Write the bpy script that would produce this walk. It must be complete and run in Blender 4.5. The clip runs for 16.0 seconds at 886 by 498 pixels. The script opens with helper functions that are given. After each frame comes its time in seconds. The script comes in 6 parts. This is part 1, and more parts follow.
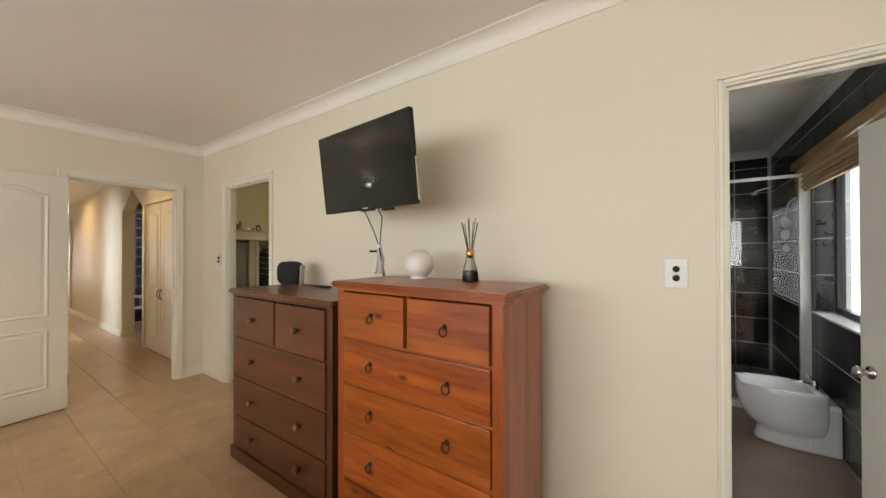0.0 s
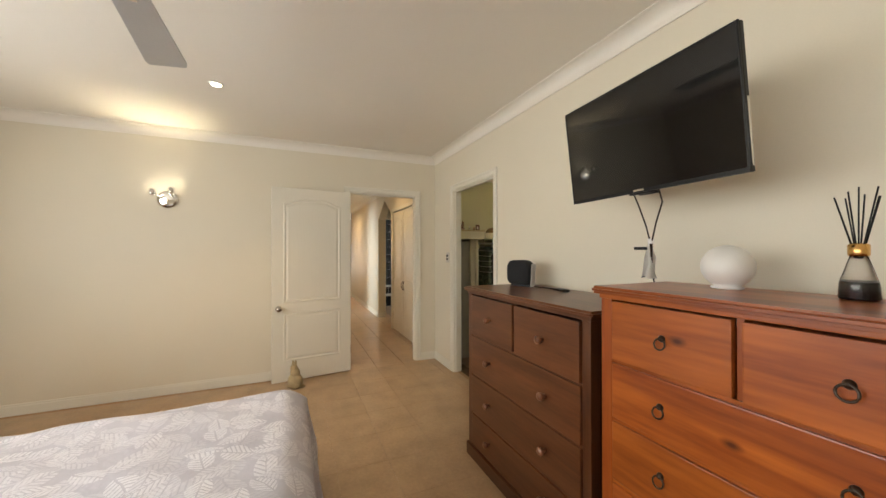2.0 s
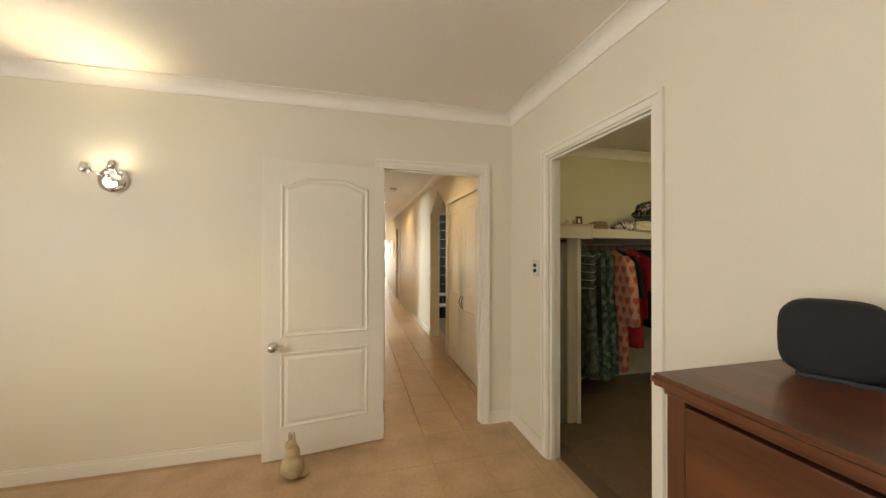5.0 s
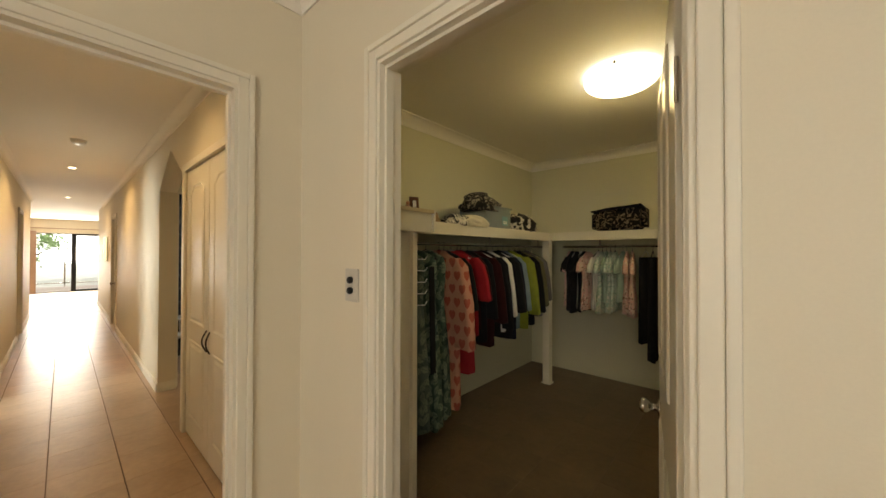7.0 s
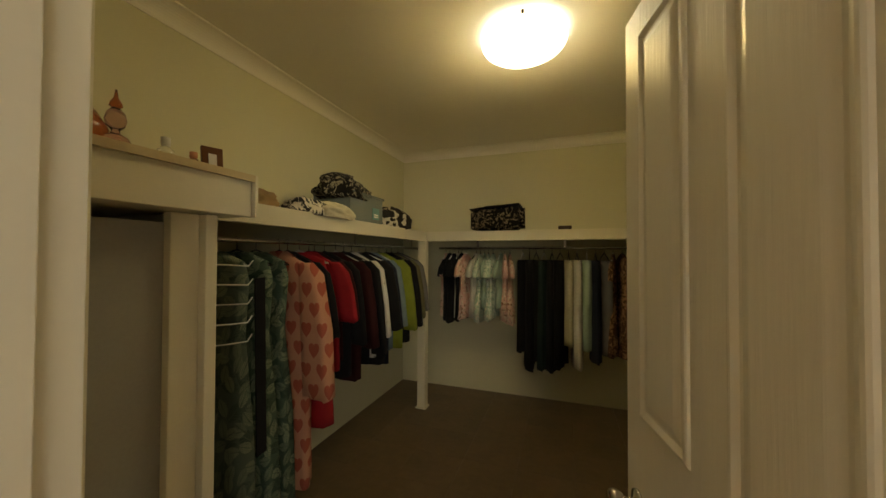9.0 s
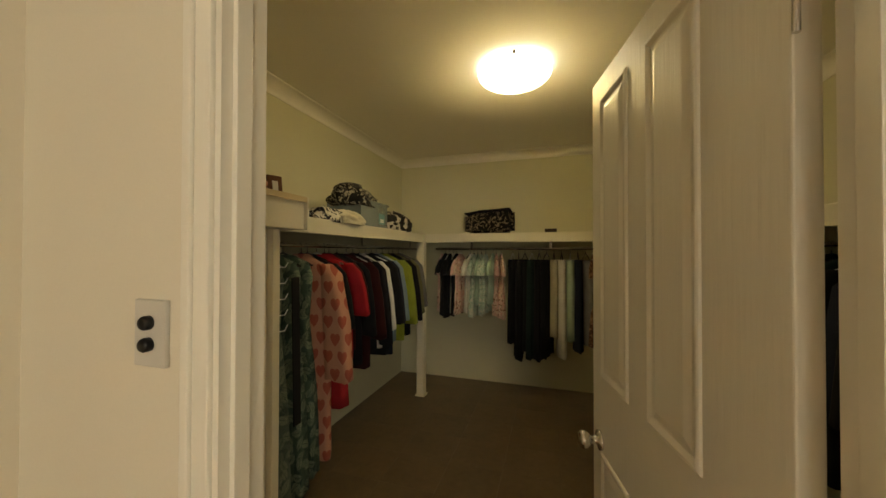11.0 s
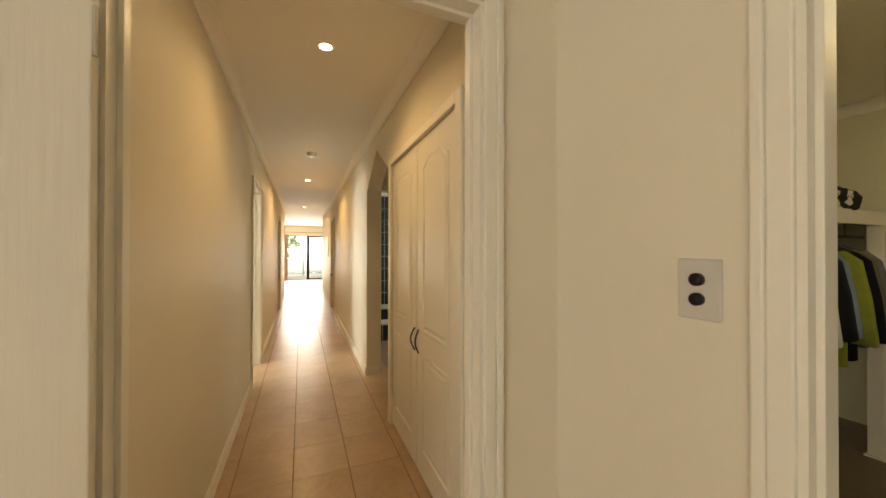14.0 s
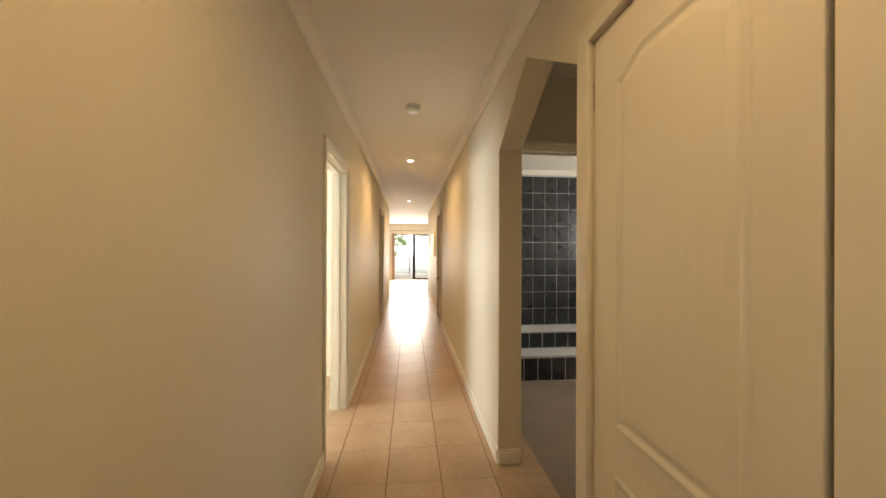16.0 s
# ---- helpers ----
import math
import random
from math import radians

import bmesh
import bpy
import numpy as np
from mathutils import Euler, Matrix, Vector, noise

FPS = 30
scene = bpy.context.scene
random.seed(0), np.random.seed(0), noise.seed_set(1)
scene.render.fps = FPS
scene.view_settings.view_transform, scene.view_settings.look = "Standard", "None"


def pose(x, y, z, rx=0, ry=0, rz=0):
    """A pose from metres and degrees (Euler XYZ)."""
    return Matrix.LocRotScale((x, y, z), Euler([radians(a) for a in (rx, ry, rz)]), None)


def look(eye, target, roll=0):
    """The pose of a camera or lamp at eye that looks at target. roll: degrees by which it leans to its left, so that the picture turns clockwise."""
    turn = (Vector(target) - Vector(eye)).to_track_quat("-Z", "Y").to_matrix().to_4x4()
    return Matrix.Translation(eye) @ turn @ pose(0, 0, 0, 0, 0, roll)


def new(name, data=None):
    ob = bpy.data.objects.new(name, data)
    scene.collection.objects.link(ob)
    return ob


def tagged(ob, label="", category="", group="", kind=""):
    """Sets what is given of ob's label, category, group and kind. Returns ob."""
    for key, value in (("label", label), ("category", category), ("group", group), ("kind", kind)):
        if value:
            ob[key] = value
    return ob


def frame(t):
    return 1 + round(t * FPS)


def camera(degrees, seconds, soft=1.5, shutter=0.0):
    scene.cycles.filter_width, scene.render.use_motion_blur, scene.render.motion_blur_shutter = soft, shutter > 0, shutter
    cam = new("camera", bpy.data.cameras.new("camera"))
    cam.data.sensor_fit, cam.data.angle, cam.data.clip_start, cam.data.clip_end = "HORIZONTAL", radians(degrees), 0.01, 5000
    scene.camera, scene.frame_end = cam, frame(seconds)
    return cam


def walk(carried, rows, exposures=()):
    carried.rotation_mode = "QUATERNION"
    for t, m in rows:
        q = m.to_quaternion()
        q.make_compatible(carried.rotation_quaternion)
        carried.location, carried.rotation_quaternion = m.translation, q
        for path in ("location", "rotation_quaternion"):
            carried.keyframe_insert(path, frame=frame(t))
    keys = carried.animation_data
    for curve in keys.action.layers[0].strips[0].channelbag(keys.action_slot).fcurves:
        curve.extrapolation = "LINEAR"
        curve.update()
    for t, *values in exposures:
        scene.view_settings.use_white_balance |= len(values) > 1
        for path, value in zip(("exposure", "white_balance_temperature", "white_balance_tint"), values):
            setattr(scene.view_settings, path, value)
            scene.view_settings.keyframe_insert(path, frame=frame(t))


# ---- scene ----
cam = camera(104.6, 16.0)
PATH = [
    (0, (0.589, 0.694, 1.373), (-0.547, 2.34, 1.387), -0.1),
    (0.5, (0.487, 0.64, 1.361), (-0.8, 2.171, 1.378), -0.1),
    (1, (0.373, 0.636, 1.354), (-1.09, 2.0, 1.371), -0.1),
    (1.5, (0.24, 0.672, 1.353), (-1.427, 1.776, 1.368), -0.1),
    (2, (0.173, 0.708, 1.365), (-1.661, 1.506, 1.376), -0.1),
    (2.5, (0.146, 0.713, 1.399), (-1.787, 1.224, 1.412), -0.1),
    (3, (0.018, 0.752, 1.412), (-1.957, 1.065, 1.428), -0.0),
    (5.5, (-1.577, 1.18, 1.409), (-3.463, 1.844, 1.417), 0.2),
    (6, (-1.871, 1.264, 1.403), (-3.631, 2.215, 1.414), 0.1),
    (6.5, (-2.17, 1.415, 1.404), (-3.73, 2.666, 1.423), 0.1),
    (7, (-2.402, 1.655, 1.407), (-3.74, 3.142, 1.428), 0.1),
    (7.5, (-2.589, 1.845, 1.415), (-3.725, 3.491, 1.435), -0.0),
    (8, (-2.716, 2.048, 1.438), (-3.621, 3.832, 1.45), 0.2),
    (8.5, (-2.815, 2.235, 1.406), (-3.535, 4.101, 1.441), 0.3),
    (11, (-2.801, 1.931, 1.431), (-3.401, 3.839, 1.454), 0.1),
    (11.5, (-2.766, 1.826, 1.418), (-3.554, 3.664, 1.444), 0.1),
    (12, (-2.723, 1.783, 1.385), (-3.816, 3.458, 1.413), 0.2),
    (12.5, (-2.69, 1.727, 1.385), (-4.048, 3.194, 1.414), 0.4),
    (13, (-2.731, 1.697, 1.385), (-4.316, 2.916, 1.413), 0.4),
    (13.5, (-2.854, 1.673, 1.365), (-4.604, 2.642, 1.386), 0.5),
    (14, (-3.049, 1.642, 1.362), (-4.898, 2.406, 1.374), 0.1),
    (14.5, (-3.321, 1.671, 1.35), (-5.231, 2.262, 1.362), 0.3),
    (15, (-3.69, 1.721, 1.351), (-5.652, 2.111, 1.359), 0.4),
    (15.5, (-4.143, 1.722, 1.369), (-6.129, 1.962, 1.368), 0.3),
    (16, (-4.669, 1.731, 1.382), (-6.66, 1.925, 1.384), 0.2),
]
TONE = ((0, -0.10, 6150, 9), (1.5, -0.16, 6450, 9), (2.5, -0.06, 6150, 8), (3, -0.05, 6150, 8), (5.5, -0.08, 6700, 8), (7, -0.20, 7200, 8), (8.5, -0.27, 7900, 5), (11, -0.15, 7800, 6),
        (12.5, -0.16, 7200, 7), (14.5, -0.10, 7300, 8), (16, -0.13, 6850, 10))
walk(cam, [(t, look(eye, target, roll)) for t, eye, target, roll in PATH], TONE)

# ---- world and light ----
H = 2.54  # ceiling height
world = bpy.data.worlds.new("world")
scene.world = world
world.use_nodes = True
sky = world.node_tree.nodes.new("ShaderNodeTexSky")
sky.sky_type, sky.sun_disc = "NISHITA", False
sky.sun_elevation, sky.sun_rotation = radians(58), radians(0)
world.node_tree.links.new(sky.outputs[0], world.node_tree.nodes["Background"].inputs[0])
world.node_tree.nodes["Background"].inputs[1].default_value = 0.15
sun = new("sun", bpy.data.lights.new("sun", "SUN"))
sun.data.energy, sun.data.angle, sun.data.color = 4.5, radians(0.5), (1, 0.95, 0.88)
sun.matrix_world = pose(0, 0, 8, -32, 0, 0)


def area(name, m, sx, sy, watts, color):
    """A window's daylight: an area lamp standing in the opening."""
    ob = new(name, bpy.data.lights.new(name, "AREA"))
    ob.data.shape, ob.data.size, ob.data.size_y, ob.data.energy, ob.data.color = "RECTANGLE", sx, sy, watts, color
    ob.matrix_world = m
    return ob


def spot(name, x, y, z, watts, color, angle=110, blend=0.6, size=0.04):
    ob = new(name, bpy.data.lights.new(name, "SPOT"))
    ob.data.energy, ob.data.color, ob.data.spot_size, ob.data.spot_blend, ob.data.shadow_soft_size = watts, color, radians(angle), blend, size
    ob.matrix_world = pose(x, y, z)
    return ob


def point(name, x, y, z, watts, color, size=0.03):
    ob = new(name, bpy.data.lights.new(name, "POINT"))
    ob.data.energy, ob.data.color, ob.data.shadow_soft_size = watts, color, size
    ob.matrix_world = pose(x, y, z)
    return ob


DAY, WARM, LAMP = (1.0, 0.97, 0.92), (1.0, 0.63, 0.28), (1.0, 0.76, 0.33)
area("daylight_bedroom", pose(-0.3, -2.0, 1.54, 90, 0, 0), 4.2, 1.05, 106, DAY)
area("daylight_bath", pose(1.46, 3.95, 1.36, 90, 0, 90), 1.2, 0.9, 5.5, DAY)
area("daylight_second_bath", pose(-7.75, 4.55, 1.6, 90, 0, 180), 0.8, 0.8, 17, DAY)
area("daylight_side_room", pose(-7.0, -1.68, 1.4, 90, 0, 0), 1.6, 1.2, 125, (0.90, 0.96, 1.0))
area("daylight_living", pose(-20.3, 1.65, 1.05, 90, 0, -90), 1.4, 1.9, 190, DAY)
for lx, ly in ((-2.66, 0.205),):
    spot("downlight_glow", lx, ly, H - 0.03, 30, WARM)
for lx, ly, watts in ((-5.12, 1.765, 31), (-9.17, 1.735, 60), (-12.95, 1.72, 55)):
    spot("downlight_glow", lx, ly, H - 0.03, watts, (1.0, 0.67, 0.34), 168, 1.0)
point("wardrobe_lamp_glow", -3.005, 4.0, H - 0.17, 10.2, LAMP, 0.1)
for sy in (-0.33, -0.45):
    spot("sconce_glow", -3.70, sy, 1.99, 9, (1.0, 0.80, 0.50), 100, 0.9, 0.02).matrix_world = pose(-3.70, sy, 1.99, 180, 18, 0)
point("lantern_glow", -2.665, -1.318, 0.66, 0.6, (1.0, 0.55, 0.25), 0.03)

# ---- materials ----


def mat(name, base, rough=0.5, metal=0.0, vary=0.08, scale=6.0, fine=120.0, bump=0.05, spec=0.5, coat=0.0, rand=False, stretch=None):
    """A plain painted, plaster, plastic or cloth surface with two scales of tone and a fine relief."""
    m = bpy.data.materials.new(name)
    m.use_nodes = True
    nt = m.node_tree
    b = nt.nodes["Principled BSDF"]
    tc = nt.nodes.new("ShaderNodeTexCoord")
    n1, n2 = nt.nodes.new("ShaderNodeTexNoise"), nt.nodes.new("ShaderNodeTexNoise")
    n1.inputs["Scale"].default_value, n1.inputs["Detail"].default_value = scale, 4
    n2.inputs["Scale"].default_value, n2.inputs["Detail"].default_value = fine, 3
    ramp = nt.nodes.new("ShaderNodeValToRGB")
    ramp.color_ramp.elements[0].position, ramp.color_ramp.elements[1].position = 0.3, 0.7
    ramp.color_ramp.elements[0].color = (*[c * (1 - vary) for c in base], 1)
    ramp.color_ramp.elements[1].color = (*[min(1, c * (1 + vary)) for c in base], 1)
    mix = nt.nodes.new("ShaderNodeMath")
    mix.operation, mix.inputs[1].default_value = "MULTIPLY_ADD", 0.35
    add = nt.nodes.new("ShaderNodeMath")
    add.operation, add.inputs[1].default_value = "MULTIPLY", 0.65
    bp = nt.nodes.new("ShaderNodeBump")
    bp.inputs["Strength"].default_value, bp.inputs["Distance"].default_value = bump, 0.004
    ln = nt.links.new
    where = tc.outputs["Object"]
    if rand == "even":
        where = nt.nodes.new("ShaderNodeNewGeometry").outputs["Position"]
    elif rand:
        info, shift = nt.nodes.new("ShaderNodeObjectInfo"), nt.nodes.new("ShaderNodeVectorMath")
        shift.operation = "MULTIPLY_ADD"
        shift.inputs[1].default_value = (31.0, 17.0, 23.0)
        ln(info.outputs["Random"], shift.inputs[0])
        ln(where, shift.inputs[2])
        where = shift.outputs[0]
    ln(where, n1.inputs["Vector"])
    if stretch:
        along = nt.nodes.new("ShaderNodeMapping")
        along.inputs["Scale"].default_value = stretch
        ln(where, along.inputs["Vector"])
        where = along.outputs[0]
    ln(where, n2.inputs["Vector"])
    ln(n1.outputs["Fac"], add.inputs[0])
    ln(n2.outputs["Fac"], mix.inputs[0])
    ln(add.outputs[0], mix.inputs[2])
    ln(mix.outputs[0], ramp.inputs[0])
    ln(ramp.outputs[0], b.inputs["Base Color"])
    ln(n2.outputs["Fac"], bp.inputs["Height"])
    ln(bp.outputs[0], b.inputs["Normal"])
    b.inputs["Roughness"].default_value, b.inputs["Metallic"].default_value = rough, metal
    b.inputs["Specular IOR Level"].default_value = spec
    b.inputs["Coat Weight"].default_value = coat
    return m


def wood(name, dark, light, rough=0.35, axis=0, knots=True, grain=1.0, coat=0.3, deep=None):
    """Timber with grain running along one axis (0, 1 or 2), knots and pore lines."""
    m = bpy.data.materials.new(name)
    m.use_nodes = True
    nt, ln = m.node_tree, m.node_tree.links.new
    b = nt.nodes["Principled BSDF"]
    tc, mp, info = nt.nodes.new("ShaderNodeTexCoord"), nt.nodes.new("ShaderNodeMapping"), nt.nodes.new("ShaderNodeObjectInfo")
    stretch = [9.0 * grain] * 3
    stretch[axis] = 0.9 * grain
    mp.inputs["Scale"].default_value = stretch
    shift = nt.nodes.new("ShaderNodeVectorMath")
    shift.operation = "MULTIPLY_ADD"
    shift.inputs[1].default_value = (7.3, 7.3, 7.3)
    ln(info.outputs["Random"], shift.inputs[0])
    ln(tc.outputs["Object"], shift.inputs[2])
    ln(shift.outputs[0], mp.inputs["Vector"])
    n1, n2 = nt.nodes.new("ShaderNodeTexNoise"), nt.nodes.new("ShaderNodeTexNoise")
    n1.inputs["Scale"].default_value, n1.inputs["Detail"].default_value, n1.inputs["Distortion"].default_value = 1.3, 5, 0.7
    n2.inputs["Scale"].default_value, n2.inputs["Detail"].default_value = 9, 6
    ln(mp.outputs[0], n1.inputs["Vector"])
    ln(mp.outputs[0], n2.inputs["Vector"])
    s = nt.nodes.new("ShaderNodeMath")
    s.operation, s.inputs[1].default_value = "MULTIPLY_ADD", 0.35
    ln(n2.outputs["Fac"], s.inputs[0])
    s2 = nt.nodes.new("ShaderNodeMath")
    s2.operation, s2.inputs[1].default_value = "MULTIPLY", 0.7
    ln(n1.outputs["Fac"], s2.inputs[0])
    ln(s2.outputs[0], s.inputs[2])
    ramp = nt.nodes.new("ShaderNodeValToRGB")
    ramp.color_ramp.elements[0].position, ramp.color_ramp.elements[1].position = 0.36, 0.68
    ramp.color_ramp.elements[0].color, ramp.color_ramp.elements[1].color = (*dark, 1), (*light, 1)
    ln(s.outputs[0], ramp.inputs[0])
    col = ramp.outputs[0]
    if knots:
        sp, cb, flat = nt.nodes.new("ShaderNodeSeparateXYZ"), nt.nodes.new("ShaderNodeCombineXYZ"), nt.nodes.new("ShaderNodeMath")
        flat.operation, flat.inputs[1].default_value = "MULTIPLY", 1.9
        ln(shift.outputs[0], sp.inputs[0])
        ln(sp.outputs[axis], cb.inputs[0])
        ln(sp.outputs[2 if axis == 0 else 0], flat.inputs[0])
        ln(flat.outputs[0], cb.inputs[1])
        v = nt.nodes.new("ShaderNodeTexVoronoi")
        v.voronoi_dimensions = "2D"
        v.inputs["Scale"].default_value = 1.8
        ln(cb.outputs[0], v.inputs["Vector"])
        kr = nt.nodes.new("ShaderNodeValToRGB")
        kr.color_ramp.elements[0].position, kr.color_ramp.elements[1].position = 0.012, 0.060
        kr.color_ramp.elements[0].color, kr.color_ramp.elements[1].color = (1, 1, 1, 1), (0, 0, 0, 1)
        ln(v.outputs["Distance"], kr.inputs[0])
        mx = nt.nodes.new("ShaderNodeMix")
        mx.data_type = "RGBA"
        ln(kr.outputs[0], mx.inputs["Factor"])
        ln(col, mx.inputs["A"])
        mx.inputs["B"].default_value = (*(deep or [c * 0.5 for c in dark]), 1)
        col = mx.outputs["Result"]
    tone, hue = nt.nodes.new("ShaderNodeMath"), nt.nodes.new("ShaderNodeHueSaturation")
    tone.operation, tone.inputs[1].default_value, tone.inputs[2].default_value = "MULTIPLY_ADD", 0.34, 0.83
    ln(info.outputs["Random"], tone.inputs[0])
    ln(tone.outputs[0], hue.inputs["Value"])
    ln(col, hue.inputs["Color"])
    ln(hue.outputs[0], b.inputs["Base Color"])
    bp = nt.nodes.new("ShaderNodeBump")
    bp.inputs["Strength"].default_value, bp.inputs["Distance"].default_value = 0.12, 0.002
    ln(n2.outputs["Fac"], bp.inputs["Height"])
    ln(bp.outputs[0], b.inputs["Normal"])
    b.inputs["Roughness"].default_value, b.inputs["Coat Weight"].default_value, b.inputs["Coat Roughness"].default_value = rough, coat, 0.25
    return m


def print_cloth(name, colors, scale=14.0, kind="voronoi", rough=0.9, stretch=(1, 1, 1)):
    """Printed cloth: colours set out by a cellular or noise figure."""
    m = bpy.data.materials.new(name)
    m.use_nodes = True
    nt, ln = m.node_tree, m.node_tree.links.new
    b = nt.nodes["Principled BSDF"]
    tc, mp = nt.nodes.new("ShaderNodeTexCoord"), nt.nodes.new("ShaderNodeMapping")
    mp.inputs["Scale"].default_value = stretch
    ln(tc.outputs["Object"], mp.inputs["Vector"])
    if kind == "voronoi":
        t = nt.nodes.new("ShaderNodeTexVoronoi")
        t.inputs["Scale"].default_value = scale
        out = t.outputs["Distance"]
    else:
        t = nt.nodes.new("ShaderNodeTexNoise")
        t.inputs["Scale"].default_value, t.inputs["Detail"].default_value, t.inputs["Distortion"].default_value = scale, 3, 1.5
        out = t.outputs["Fac"]
    ln(mp.outputs[0], t.inputs["Vector"])
    ramp = nt.nodes.new("ShaderNodeValToRGB")
    cr = ramp.color_ramp
    cr.interpolation = "CONSTANT"
    while len(cr.elements) < len(colors):
        cr.elements.new(0.5)
    for e, (p, c) in zip(cr.elements, colors):
        e.position, e.color = p, (*c, 1)
    ln(out, ramp.inputs[0])
    ln(ramp.outputs[0], b.inputs["Base Color"])
    b.inputs["Roughness"].default_value = rough
    b.inputs["Specular IOR Level"].default_value = 0.2
    return m


def calc(nt, op, a, c=None):
    """One Math node; its inputs are sockets or numbers."""
    n = nt.nodes.new("ShaderNodeMath")
    n.operation = op
    for k, q in enumerate((a, c)):
        if isinstance(q, (int, float)):
            n.inputs[k].default_value = q
        elif q is not None:
            nt.links.new(q, n.inputs[k])
    return n.outputs[0]


def heart_print(name, ground, heart, pitch, size):
    """Cloth printed with rows of hearts, every other row shifted by half a step."""
    m = bpy.data.materials.new(name)
    m.use_nodes = True
    nt, ln = m.node_tree, m.node_tree.links.new
    b = nt.nodes["Principled BSDF"]
    tc, sep = nt.nodes.new("ShaderNodeTexCoord"), nt.nodes.new("ShaderNodeSeparateXYZ")
    ln(tc.outputs["Object"], sep.inputs[0])
    row = calc(nt, "DIVIDE", sep.outputs[2], pitch)
    odd = calc(nt, "MULTIPLY", calc(nt, "FLOORED_MODULO", calc(nt, "FLOOR", row), 2.0), 0.5)
    u = calc(nt, "ADD", calc(nt, "DIVIDE", calc(nt, "ADD", sep.outputs[0], sep.outputs[1]), pitch * 1.05), odd)
    x = calc(nt, "ABSOLUTE", calc(nt, "DIVIDE", calc(nt, "SUBTRACT", calc(nt, "FRACT", u), 0.5), size))
    y = calc(nt, "DIVIDE", calc(nt, "SUBTRACT", calc(nt, "FRACT", row), 0.45), size)
    lobe = calc(nt, "SUBTRACT", y, calc(nt, "MULTIPLY", calc(nt, "SQRT", x), 0.75))
    inside = calc(nt, "LESS_THAN", calc(nt, "ADD", calc(nt, "MULTIPLY", x, x), calc(nt, "MULTIPLY", lobe, lobe)), 1.0)
    mx, fold = nt.nodes.new("ShaderNodeMix"), nt.nodes.new("ShaderNodeTexNoise")
    mx.data_type = "RGBA"
    mx.inputs["A"].default_value, mx.inputs["B"].default_value = (*ground, 1), (*heart, 1)
    ln(inside, mx.inputs["Factor"])
    ln(mx.outputs["Result"], b.inputs["Base Color"])
    bp = nt.nodes.new("ShaderNodeBump")
    fold.inputs["Scale"].default_value = 30
    ln(tc.outputs["Object"], fold.inputs["Vector"])
    ln(fold.outputs["Fac"], bp.inputs["Height"])
    bp.inputs["Strength"].default_value, bp.inputs["Distance"].default_value = 0.4, 0.006
    ln(bp.outputs[0], b.inputs["Normal"])
    b.inputs["Roughness"].default_value, b.inputs["Specular IOR Level"].default_value = 0.9, 0.2
    return m


